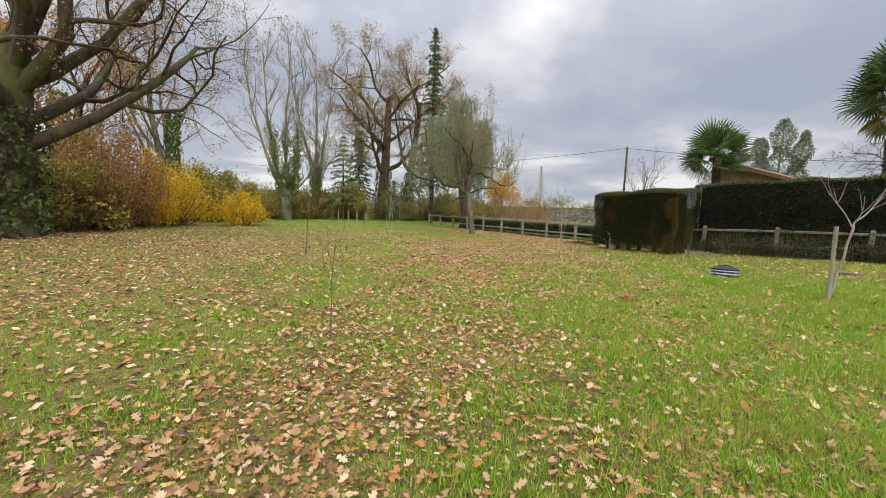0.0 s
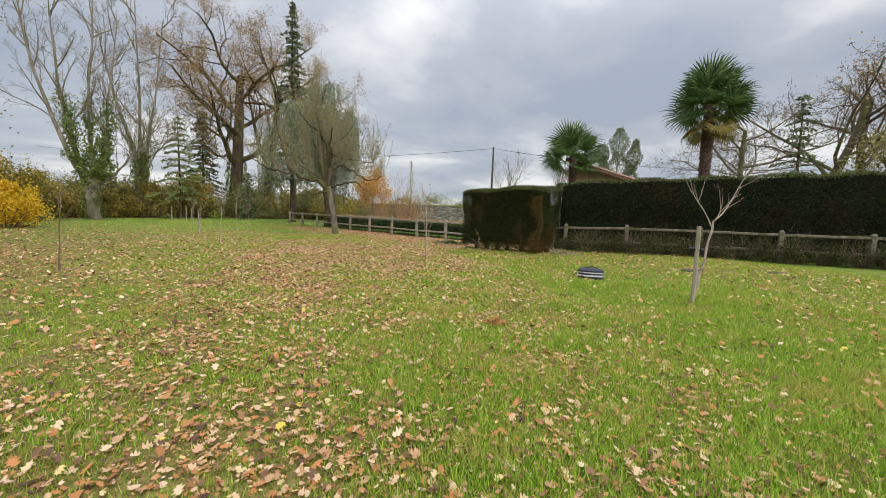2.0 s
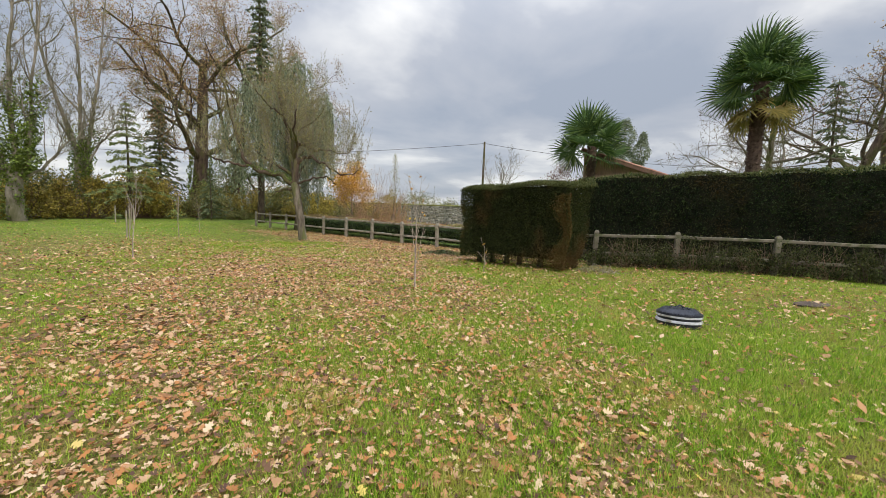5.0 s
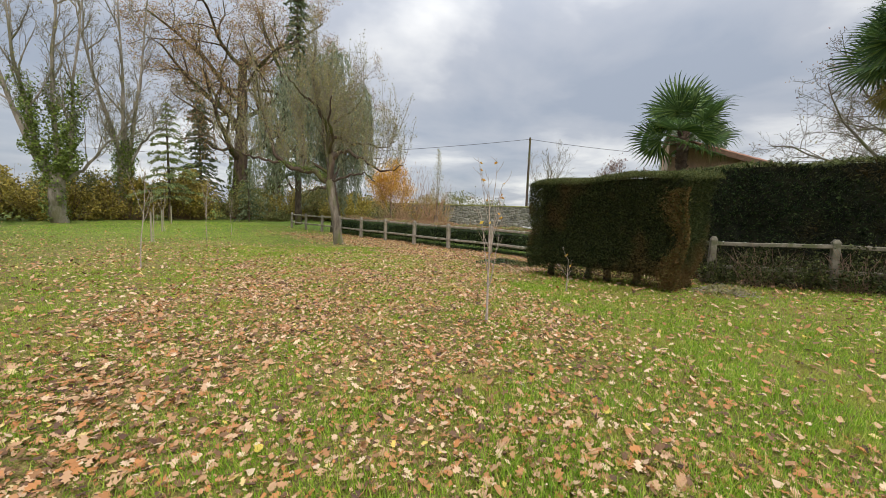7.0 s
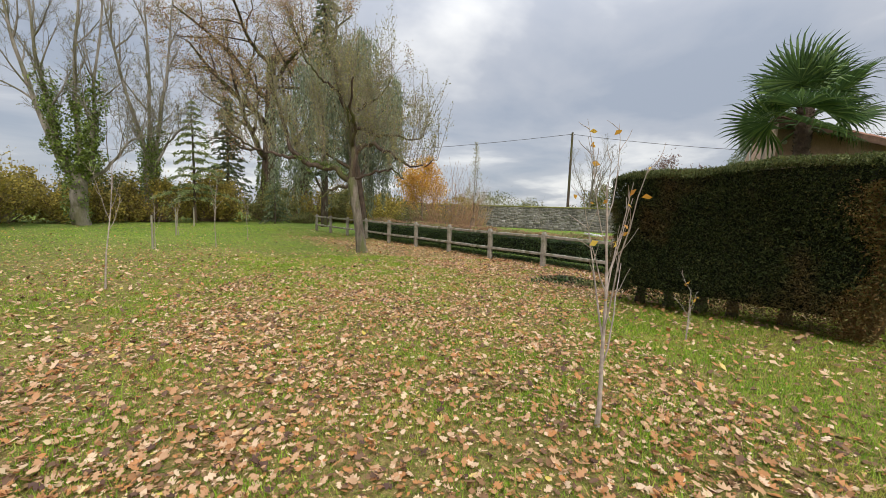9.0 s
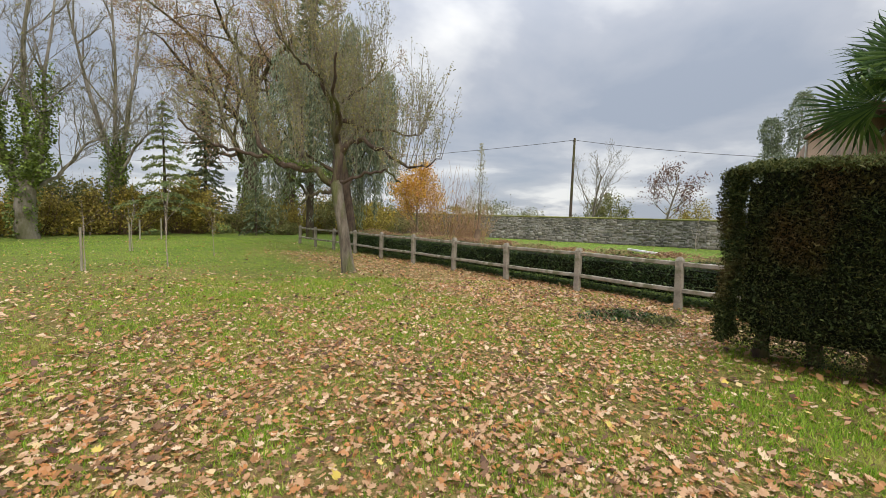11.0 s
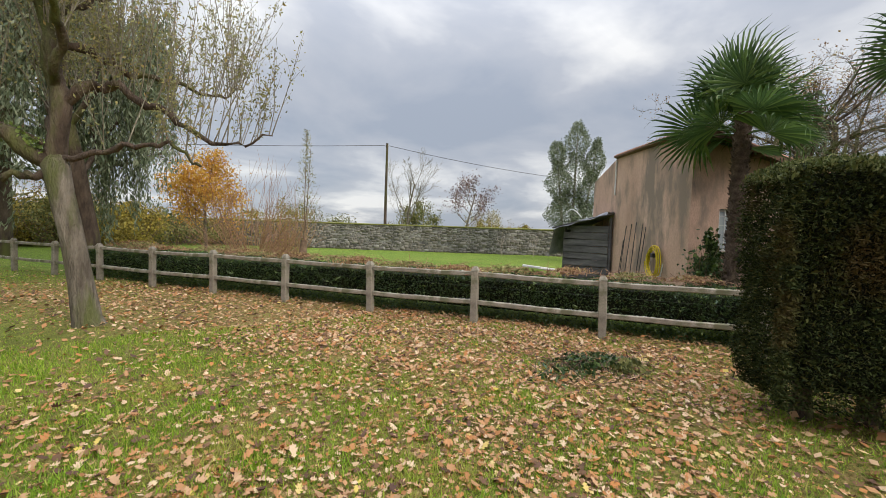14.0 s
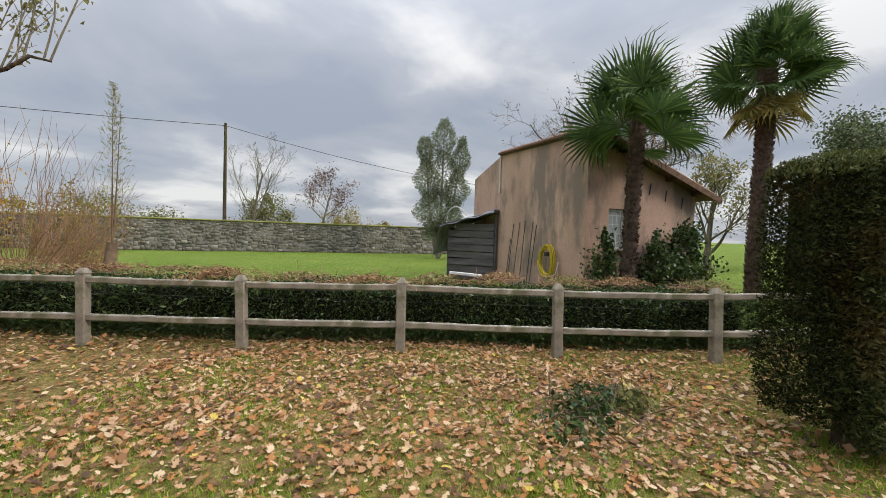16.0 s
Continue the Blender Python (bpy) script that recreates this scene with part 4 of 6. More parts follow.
def bush(name, m, label, rx, ry, h, leaf, n, seed, size=0.13, twigs=60, twig=None, category="shrub", thick=0.022, root=0.35):
    """A loose shrub: stems from the ground and leaves in uneven lobes."""
    rng = np.random.default_rng(seed)
    ob = thing(name, m, label, category)
    wood = Build()
    ends = []
    for _ in range(twigs):
        a, q = rng.uniform(0, 6.28), rng.uniform(0.1, 1) ** 0.6
        tip = np.array([rx * q * math.cos(a), ry * q * math.sin(a), h * rng.uniform(0.45, 1.0) * (1.08 - 0.45 * q ** 2)])
        foot = np.array([tip[0] * root, tip[1] * root, -0.05])
        t = np.linspace(0, 1, 5)[:, None]
        line = foot + (tip - foot) * t + np.array([tip[0], tip[1], 0.4]) * 0.16 * np.sin(t * 3.14) + rng.normal(0, 0.09 if root > 0.2 else 0.2, (5, 3)) * t
        tube(wood, line, np.linspace(thick, 0.004, 5), 3, False)
        ends.append(line)
    part("woody_growth", wood, twig or M_TWIG, ob)
    if n:
        lobes = []
        for _ in range(26):
            a, q = rng.uniform(0, 6.28), rng.uniform(0, 1) ** 0.6
            lobes.append((0.82 * rx * q * math.cos(a), 0.82 * ry * q * math.sin(a), rng.uniform(0.12, 0.92 - 0.5 * q * q) * h, rng.uniform(0.13, 0.33)))
        pts = []
        for cx, cy, cz, s in lobes:
            k = n // 27
            d = unit(rng.normal(0, 1, (k, 3))) * (rng.uniform(0.1, 1.25, (k, 1)) ** 0.6)
            pts.append(np.array([cx, cy, cz]) + d * np.array([rx * s, ry * s, h * s * 0.72]))
        lines = [(e, None) for e in ends]
        pts.append(leaf_points(lines, n // 3, rng, 0.16))
        pts = np.concatenate(pts)
        pts = pts[pts[:, 2] > 0.05]
        b = Build()
        cards(b, pts, size * 0.8, rng, 0.65)
        part("foliage", b, leaf, ob)
    return ob


big_oak()
apple_tree()
drooping_tree()
tree("oak_tree", (-12.4, 56.0, 0), "tall oak with gnarled limbs and thin brown leaves", OAK, 31, 0.8, M_BARK_DARK, M_OAKLEAF, 34000, 0.125, 0.28, 42, lean=(0.05, 0, 1), ivy=1600, ivy_h=0.2)
tree("oak_tree", (-9.6, 57.5, 0), "tall forked oak with mossy trunk and brown leaves", OAK, 31, 0.62, M_BARK_DARK, M_OAKLEAF, 24000, 0.125, 0.28, 43, lean=(0.14, 0, 1), ivy=900, ivy_h=0.2)
ivied_tree((-17.3, 39.8, 0), "old pollard with a stout stub trunk and pale limbs in ivy", [
    ([(0.1, 0, -0.2), (0.0, 0, 1.2), (0.1, 0, 2.5), (0.15, 0, 3.0)], 0.46, 0.5),
    ([(-0.3, 0, 2.7), (-1.2, 0.3, 4.0), (-2.2, 0.5, 6.2), (-3.4, 0.8, 9.5), (-4.3, 1.0, 12.5), (-4.6, 1.2, 15.5)], 0.26, 0.05),
    ([(-0.1, 0, 2.8), (-0.7, -0.3, 4.6), (-1.0, -0.4, 7.0), (-1.6, -0.4, 10.0), (-1.9, -0.2, 15.0)], 0.24, 0.05),
    ([(0.2, 0.1, 2.8), (-0.1, 0.4, 5.0), (-0.3, 0.5, 8.0), (0.0, 0.6, 11.5), (0.3, 0.7, 16.5)], 0.22, 0.05),
    ([(0.4, 0, 2.7), (1.0, -0.2, 3.8), (1.2, -0.2, 6.0), (1.3, 0.0, 9.0), (2.0, 0.2, 14.0)], 0.21, 0.05),
    ([(0.5, 0, 2.6), (1.3, 0.5, 3.3), (2.3, 0.8, 4.9), (3.1, 1.0, 5.6)], 0.14, 0.05)], (2, 3, 4), 44, height_ivy=6.5)
ivied_tree((-17.2, 46.0, 0), "tall bare tree, its trunk thickly clad in ivy", [
    ([(0, 0, -0.2), (0.05, 0, 2.0), (0.0, 0, 4.5), (0.1, 0, 5.0)], 0.45, 0.34),
    ([(0, 0, 0.3), (0.1, 0, 3.0), (-0.3, 0, 6.0), (-1.4, 0.2, 9.0), (-2.4, 0.5, 12.5), (-3.0, 0.6, 16.0)], 0.3, 0.05),
    ([(0, 0, 0.3), (0.2, 0.1, 3.0), (0.1, 0.1, 6.0), (0.2, 0.2, 10.0), (0.0, 0.3, 18.5)], 0.3, 0.05),
    ([(0.2, 0, 0.5), (0.4, 0, 4.0), (0.9, 0, 7.0), (1.4, 0, 10.0), (2.2, 0.2, 17.0)], 0.26, 0.05),
    ([(0.3, 0, 3.5), (1.3, -0.2, 5.4), (2.4, -0.4, 6.6), (3.4, -0.4, 7.2)], 0.12, 0.03)], (1, 2, 3), 45, height_ivy=7.0)
tree("ash_tree", (-24.0, 34.0, 0), "bare tree in the hedgerow with ivy", ASH, 17, 0.34, M_BARK_PALE, M_RUSTLEAF, 2500, 0.15, 0.2, 47, lean=(0.05, 0, 1), ivy=2500, ivy_h=0.5)
tree("ash_tree", (-25.5, 27.0, 0), "bare hedgerow tree with a few rusty leaves", ASH, 16, 0.32, M_BARK_DARK, M_RUSTLEAF, 4000, 0.16, 0.25, 48, ivy=2200, ivy_h=0.5)
tree("ash_tree", (-22.0, 21.0, 0), "hedgerow tree with rust-brown leaves", ASH, 12, 0.26, M_BARK_DARK, M_RUSTLEAF, 5000, 0.16, 0.25, 49)
tree("maple_tree", (2.9, 42.2, 0), "small tree with golden-orange autumn leaves", spec(kids=[7, 6, 5], stem=0.7), 5.2, 0.10, M_BARK, M_ORANGE, 7500, 0.115, 0.25, 50)
conifer("spruce_tree", (-4.3, 45.2, 0), "very tall slender dark spruce", 19.6, 3.0, M_FIR, 12000, 51, first=0.2, size=0.3, gap=0.62)
conifer("pine_tree", (-14.0, 46.0, 0), "young light-green pine at the lawn's edge", 9.0, 3.2, M_PINE, 13000, 52, first=0.2, size=0.25, gap=0.6)
conifer("fir_tree", (-14.2, 52.0, 0), "dark fir behind the lawn", 11.0, 2.9, M_FIR, 8000, 53, first=0.1, size=0.36)
conifer("fir_tree", (-9.0, 48.5, 0), "small dark fir at the lawn's edge", 4.6, 1.7, M_FIR, 4500, 54, first=0.06, size=0.26, gap=0.3)
tree("tall_tree", (36.0, 31.0, 0), "large bare tree behind the long hedge", OAK_OPEN, 22, 0.42, M_BARK_DARK, M_OAKLEAF, 1500, 0.15, 0.3, 55)
tree("tall_tree", (40.0, 30.0, 0), "large bare tree with a few rusty leaves", OAK_OPEN, 23, 0.42, M_BARK_DARK, M_OAKLEAF, 1800, 0.15, 0.3, 56)
tree("tall_tree", (41.8, 29.6, 0), "large leaning bare tree", OAK_OPEN, 22, 0.42, M_BARK_DARK, M_OAKLEAF, 1200, 0.15, 0.3, 57, lean=(0.06, -0.05, 1))
tree("tall_tree", (26.5, 28.2, 0), "bare spreading tree behind the house", OAK, 15, 0.26, M_BARK, M_MAROON, 220, 0.12, 0.3, 58)
tree("evergreen_tree", (34.0, 15.4, 0), "broad dark evergreen tree behind the hedge", spec(kids=[9, 7, 5], stem=0.7), 10, 0.26, M_BARK_DARK, M_FIR, 22000, 0.17, 0.45, 59)
tree("olive_tree", (30.5, 23.3, 0), "thin olive-leaved tree beyond the house", ASH, 8, 0.2, M_BARK, M_OLIVE, 2600, 0.16, 0.2, 66)
conifer("cedar_tree", (30.0, 27.5, 0), "dark drooping conifer behind the hedge", 10.0, 2.6, M_FIR, 6000, 60, first=0.2, size=0.36, gap=0.7)

# beyond the stone wall
tree("small_tree", (30.6, 58.5, 0), "small tree with thin dark brown leaves", spec(kids=[8, 7, 6, 4], stem=0.55), 12.0, 0.15, M_BARK_PALE, M_MAROON, 1500, 0.2, 0.3, 61)
tree("small_tree", (19.8, 53.5, 0), "small bare tree behind the wall", ASH, 10.5, 0.13, M_BARK_PALE, None, 0, seed=62)
tree("small_tree", (22.5, 43.4, 0), "thin pale young tree on the neighbour's grass", YOUNG, 2.6, 0.03, M_TWIG_PALE, None, 0, seed=63)
tree("small_tree", (24.5, 42.0, 0), "thin pale young tree on the neighbour's grass", YOUNG, 2.4, 0.03, M_TWIG_PALE, None, 0, seed=64)
for k, (x, y, rx, h, leaf) in enumerate([(21.5, 54.5, 2.9, 5.2, M_THICKET_GREEN), (33.5, 58.0, 3.3, 5.0, M_THICKET), (12.5, 60.0, 5.0, 4.4, M_THICKET_GREEN), (6.5, 60.5, 4.0, 3.6, M_THICKET), (38, 56, 3.0, 3.0, M_THICKET), (2.0, 58.0, 4.0, 3.4, M_THICKET_GREEN)]):
    bush("round_shrub", (x, y, 0), "rounded shrub growing behind the stone wall", rx, rx, h, leaf, 5000, 70 + k, 0.2)


def gum_tree():
    ob = thing("eucalyptus_tree", (23.9, 38.2, 0), "grey-green eucalyptus with three upright crowns", "tree")
    rng = np.random.default_rng(65)
    wood, b = Build(), Build()
    for dx, dy, h, w in ((-1.0, 0.6, 7.9, 1.05), (0.2, -0.1, 9.3, 1.35), (1.3, -0.9, 8.2, 1.0)):
        line = np.array([(dx * t ** 0.6, dy * t ** 0.6, h * t) for t in np.linspace(0, 1, 7)])
        tube(wood, line, np.linspace(0.14, 0.015, 7), 7)
        n = 8500
        t = rng.uniform(0.16, 1, n)
        rad = w * np.sin(np.clip(t, 0, 1) ** 0.75 * 3.0) ** 0.7 * (0.75 + 0.35 * np.sin(t * 23 + dx)) * rng.uniform(0.3, 1, n) ** 0.5 + 0.05
        a = rng.uniform(0, 6.28, n)
        cards(b, np.stack([dx * t ** 0.6 + rad * np.cos(a), dy * t ** 0.6 + rad * np.sin(a), h * t], -1) + rng.normal(0, 0.08, (n, 3)), 0.145, rng, 0.35, droop=0.4)
    part("trunk", wood, M_BARK_PALE, ob, smooth=True)
    part("crown", b, M_WILLOW, ob)


gum_tree()

# the hedgerow round the lawn
rng_h = np.random.default_rng(90)
EDGE = [(-16.5, 12.0), (-17.5, 19.5), (-19.5, 22.5), (-19.8, 31.5), (-20.0, 36.0), (-19.2, 42.5), (-17.0, 45.8), (-14.0, 48.8), (-10.5, 52.5), (-7.0, 55.0), (-3.5, 54.5), (-1.0, 52.0)]
for k, (x, y) in enumerate(EDGE):
    green = k in (0, 8, 10)
    bush("hedgerow_shrub", (x, y, 0), "tangled hedgerow shrub with fading leaves", rng_h.uniform(2.4, 3.2), rng_h.uniform(2.2, 3.0), rng_h.uniform(3.2, 4.6), M_THICKET_GREEN if green else M_THICKET, 7500, 100 + k, 0.19, 110)
for k, (x, y) in enumerate([(-14.5, 8.0), (-22.5, 19.0), (-23.5, 26.0), (-22.0, 33.5), (-22.5, 40.0), (-20.5, 46.5), (-16.0, 52.0), (-11.0, 58.0), (-5.0, 59.0)]):
    bush("hedgerow_shrub", (x, y, 0), "tall dark hedgerow shrub behind the lawn", 3.2, 3.0, rng_h.uniform(4.5, 6.5), M_THICKET_GREEN if k % 2 else M_THICKET, 6500, 130 + k, 0.22, 80)
bush("golden_shrub", (-17.9, 26.0, 0), "broad shrub in bright golden autumn leaf", 3.4, 3.2, 4.7, M_YELLOW, 11000, 150, 0.16, 70)
bush("golden_shrub", (-14.7, 28.8, 0), "low golden shrub at the lawn's edge", 1.8, 1.8, 2.6, M_YELLOW, 4500, 151, 0.14, 40)
bush("rusty_shrub", (-17.2, 21.8, 0), "tall shrub with rust-red leaves", 2.6, 2.4, 6.2, M_RUSTLEAF, 5200, 152, 0.15, 60)
bush("rusty_shrub", (-18.6, 24.2, 0), "tall shrub with copper leaves behind the golden one", 2.4, 2.2, 6.8, M_RUSTLEAF, 4200, 156, 0.15, 60)
bush("clipped_ball", (-7.4, 50.6, 0), "low rounded dark green bush", 1.5, 1.3, 1.1, M_THICKET_GREEN, 3000, 153, 0.12, 30)
bush("twiggy_shrub", (4.1, 37.2, 0), "bare shrub of many reddish-brown twigs", 2.9, 2.4, 4.3, M_OLIVE, 300, 154, 0.06, 260, M_TWIG_RED, thick=0.008, root=0.12)
bush("twiggy_shrub", (5.9, 40.0, 0), "tan-leaved upright shrub behind the low hedge", 1.4, 1.4, 3.3, M_THICKET, 1500, 155, 0.1, 110, M_TWIG_RED)


# ---- palms ----
def frond_mesh(name, material, rng, blade=0.72, count=30):
    """A fan-shaped palm leaf on its stalk, folded segments drooping at their tips; the stalk runs along +x."""
    b = Build()
    stalk = 0.44
    t = np.linspace(0, 1, 4)
    tube(b, np.stack([t * stalk, 0 * t, 0.05 * np.sin(t * 3)], -1), np.linspace(0.016, 0.009, 4), 4)
    hub = np.array([stalk, 0, 0])
    for a in np.linspace(-1.95, 1.95, count):
        L = blade * (1.0 - 0.14 * abs(a) / 1.95) * rng.uniform(0.9, 1.08)
        d = np.array([math.cos(a), math.sin(a), 0.0])
        s = np.array([-math.sin(a), math.cos(a), 0.0])
        w = 0.021
        z0, z1, z2 = 0.05, 0.03 - 0.03 * rng.uniform(0, 1), -0.12 * rng.uniform(0.4, 1.6)
        v = [hub, hub + d * L * 0.55 + s * w + [0, 0, z0], hub + d * L * 0.55 - s * w + [0, 0, z0], hub + d * L * 0.55 + [0, 0, z0 - 0.022], hub + d * L * 0.84 + s * w * 0.5 + [0, 0, z1], hub + d * L * 0.84 - s * w * 0.5 + [0, 0, z1], hub + d * L + [0, 0, z2]]
        b.add(v, [[0, 3, 1], [0, 2, 3], [4, 6, 5]])
        b.f4.append(np.array([[1, 3, 5, 4], [3, 2, 5, 5]])[:1] + b.n - 7)
        b.f3.append(np.array([[3, 2, 5]]) + b.n - 7)
    return b.mesh(name, material)


rng_p = np.random.default_rng(70)
FRONDS = [frond_mesh("frond", M_PALM, rng_p) for _ in range(3)]
OLD_FRONDS = [frond_mesh("frond", M_PALM_OLD, rng_p, 0.5, 20) for _ in range(2)]


def palm(m, h, r, label, fronds, old, scale, seed):
    ob = thing("palm_tree", m, label, "palm")
    rng = np.random.default_rng(seed)
    b = Build()
    n = int(h / 0.07)
    z = np.linspace(-0.1, h, n)
    tube(b, np.stack([0.05 * np.sin(z * 0.9), 0.04 * np.sin(z * 0.7 + 1), z], -1), r * (1 + 0.13 * np.sin(np.arange(n) * 2.6)) * (1 + 0.12 * z / h), 14)
    part("trunk", b, M_PALM_BARK, ob, "fibrous dark brown trunk")
    b = Build()
    k = int(h * 150)
    zz, a = rng.uniform(0.1, h, k), rng.uniform(0, 6.28, k)
    cards(b, np.stack([0.05 * np.sin(zz * 0.9) + r * 1.08 * np.cos(a), 0.04 * np.sin(zz * 0.7 + 1) + r * 1.08 * np.sin(a), zz], -1), 0.11, rng, 0.4, np.stack([np.cos(a), np.sin(a), np.full(k, 0.8)], -1), 0.35)
    tagged(part("fibre", b, M_PALM_BARK, ob, "ragged old leaf bases"), kind="stuff")
    for i in range(fronds):
        f = (i + 0.5) / fronds
        pitch = 82 - 98 * f + rng.normal(0, 8)
        yaw = i * 137.5 + rng.normal(0, 8)
        fr = part("frond", FRONDS[i % 3], None, ob)
        s = scale * rng.uniform(0.86, 1.1)
        fr.matrix_basis = pose(0, 0, h - 0.45 * f * scale * 0.8, 0, 0, yaw) @ pose(0.05, 0, 0, 0, -pitch, 0) @ pose(0, 0, 0, rng.normal(0, 38), 0, 0) @ Matrix.Diagonal((s, s, s, 1))
    for i in range(old):
        fr = part("frond", OLD_FRONDS[i % 2], None, ob, "yellowed hanging frond")
        s = scale * rng.uniform(0.85, 1.1)
        fr.matrix_basis = pose(0, 0, h - 0.5 * scale, 0, 0, i * 83 + 200) @ pose(0.06, 0, 0, 0, rng.uniform(38, 66), 0) @ pose(0, 0, 0, rng.normal(0, 20), 0, 0) @ Matrix.Diagonal((s, s, s, 1))


palm((12.15, 24.45, 0), 4.55, 0.15, "fan palm with a fibrous trunk beside the house", 22, 0, 1.56, 1)
palm((17.25, 21.8, 0), 7.0, 0.21, "tall fan palm with yellowed lower fronds", 34, 9, 1.68, 2)


# ---- young trees on the lawn ----
def sapling(m, label, h, r, kids, seed, leaf=None, leaves=0, bark=None, cut=None, lean=(0, 0, 1), start=0.4, angle=0.5, up=0.12, ratio=0.55):
    rng = np.random.default_rng(seed)
    ob = thing("sapling", m, label, "young tree", "young trees on the lawn")
    b, tips = Build(), []
    S = dict(segs=[9, 6, 4], gnarl=[0.035, 0.08, 0.12], up=[0.03, up, 0.08], taper=[0.3, 0.35, 0.5], sides=[7, 5, 4], kids=[kids, 3], start=[start, 0.3], angle=[angle, 0.6], ratio=[ratio, 0.3], least=0.0035, thick=0.7, leaf_from=1)
    grow(b, rng, (0, 0, -0.05), lean, h, r, 0, S, tips)
    part("stem", b, bark or M_TWIG_PALE, ob, smooth=True)
    if leaves:
        b = Build()
        cards(b, leaf_points(tips, leaves, rng, 0.02), 0.06, rng, 0.6, droop=0.6)
        part("leaves", b, leaf, ob, "a few clinging dry leaves")
    return ob


def stake(m, h, r, label="weathered round wooden stake"):
    ob = thing("stake", m, label, "stake", "stakes on the lawn")
    b = Build()
    z = np.linspace(-0.1, h, 6)
    tube(b, np.stack([0.006 * np.sin(z * 3), 0 * z, z], -1), np.full(6, r) * (1 + 0.04 * np.sin(z * 7)), 10)
    part("pole", b, M_WOOD_STAKE, ob, smooth=True)
    return ob


def gz(x, y):
    return float(ground_z(x, y))


sapling((3.77, 17.6, gz(3.77, 17.6)), "slender pale young fruit tree with a few yellow leaves", 1.92, 0.019, 10, 201, M_ORANGE, 20, angle=0.45, start=0.24, up=0.16, ratio=0.6, lean=(-0.04, 0, 1))
sapling((6.0, 19.7, 0), "low bare shoots beside the clipped hedge", 0.75, 0.012, 4, 210, M_ORANGE, 4, angle=0.6, start=0.2)


def tied_sapling(m):
    """The forked young tree that leans out of its tie."""
    ob = thing("sapling", m, "bare pale young tree, forked, tied to a wooden stake", "young tree", "young trees on the lawn")
    rng = np.random.default_rng(202)
    b, tips = Build(), []
    u = np.array([0.966, -0.257, 0.0])

    def at_(pts):
        return [u * x + np.array([0.257, 0.966, 0]) * y + np.array([0, 0, z]) for x, y, z in pts]

    S = dict(segs=[6, 5, 3], gnarl=[0.05, 0.08, 0.1], up=[0.03, 0.1, 0.08], taper=[0.3, 0.35, 0.5], sides=[6, 5, 4], kids=[0, 2], start=[0.4, 0.3], angle=[0.5, 0.5], ratio=[0.5, 0.4], least=0.003)
    limb_line(b, at_([(0, 0, -0.05), (0.07, 0, 0.45), (0.16, 0, 0.92), (0.22, 0, 1.43)]), 0.026, 0.017, 8)
    boughs = [([(0.22, 0, 1.42), (0.34, 0.02, 1.54), (0.47, 0.05, 1.67), (0.58, 0.05, 1.97), (0.75, 0.05, 2.3)], 0.015, 5), ([(0.2, 0, 1.35), (0.08, 0.05, 1.62), (-0.06, 0.1, 1.84), (-0.16, 0.1, 1.96)], 0.012, 4), ([(0.22, 0, 1.42), (0.27, -0.1, 1.6), (0.25, -0.15, 1.9)], 0.010, 2)]
    for pts, r, k in boughs:
        line = limb_line(b, at_(pts), r, r * 0.4, 6, 10)
        for _ in range(k):
            i = rng.integers(4, 9)
            grow(b, rng, line[i], unit(line[i] - line[i - 2]) + rng.normal(0, 0.4, 3) + u * 0.25, rng.uniform(0.25, 0.55), 0.006, 1, S, tips)
    part("stem", b, M_TWIG_PALE, ob, smooth=True)
    return ob


stk = (7.55, 11.85, gz(7.55, 11.85))
stake(stk, 1.35, 0.034, "weathered round stake tied to a young tree")
tied_sapling((7.66, 11.96, stk[2]))
sapling((-0.5, 8.15, 0), "thin bare young shoot in the lawn", 1.15, 0.009, 6, 203, bark=M_TWIG, start=0.45, angle=0.6)
sapling((-4.28, 15.75, 0), "young tree with a long arching shoot", 1.9, 0.02, 5, 204, bark=M_TWIG, start=0.5, angle=1.0, up=0.04)
sapling((-3.3, 22.4, 0), "slim bare young tree", 2.3, 0.016, 6, 205, bark=M_TWIG_PALE, start=0.45)
sapling((-6.1, 28.4, 0), "young tree tied between stakes", 1.5, 0.015, 5, 206)
stake((-6.18, 28.4, 0), 1.15, 0.03)
sapling((-4.75, 29.6, 0), "slim bare young tree", 2.2, 0.018, 6, 207)
stake((-8.6, 34.0, 0), 1.1, 0.03)
sapling((-8.5, 34.0, 0), "small bare young tree at a stake", 1.7, 0.016, 6, 208)
stake((-12.0, 42.0, 0), 1.2, 0.04)
stake((-12.8, 41.4, 0), 1.1, 0.04)
sapling((-5.0, 33.0, 0), "slim bare young tree", 1.6, 0.014, 6, 209)


# ---- tank cover on the lawn ----
M_RUBBER = surface("black_rubber", [(0.4, (0.016, 0.018, 0.024)), (0.6, (0.035, 0.038, 0.05))], 12.0, 0.38, 0.15, 80.0)
M_PVC = surface("dirty_white_plastic", [(0.4, (0.50, 0.50, 0.53)), (0.7, (0.68, 0.68, 0.71))], 9.0, 0.5, 0.1, 60.0, None, (0.30, 0.28, 0.22), 8.0)


def disc(bm, r0, r1, z0, z1, seg=40):
    bmesh.ops.create_cone(bm, cap_ends=True, segments=seg, radius1=r0, radius2=r1, depth=z1 - z0, matrix=pose(0, 0, (z0 + z1) / 2))


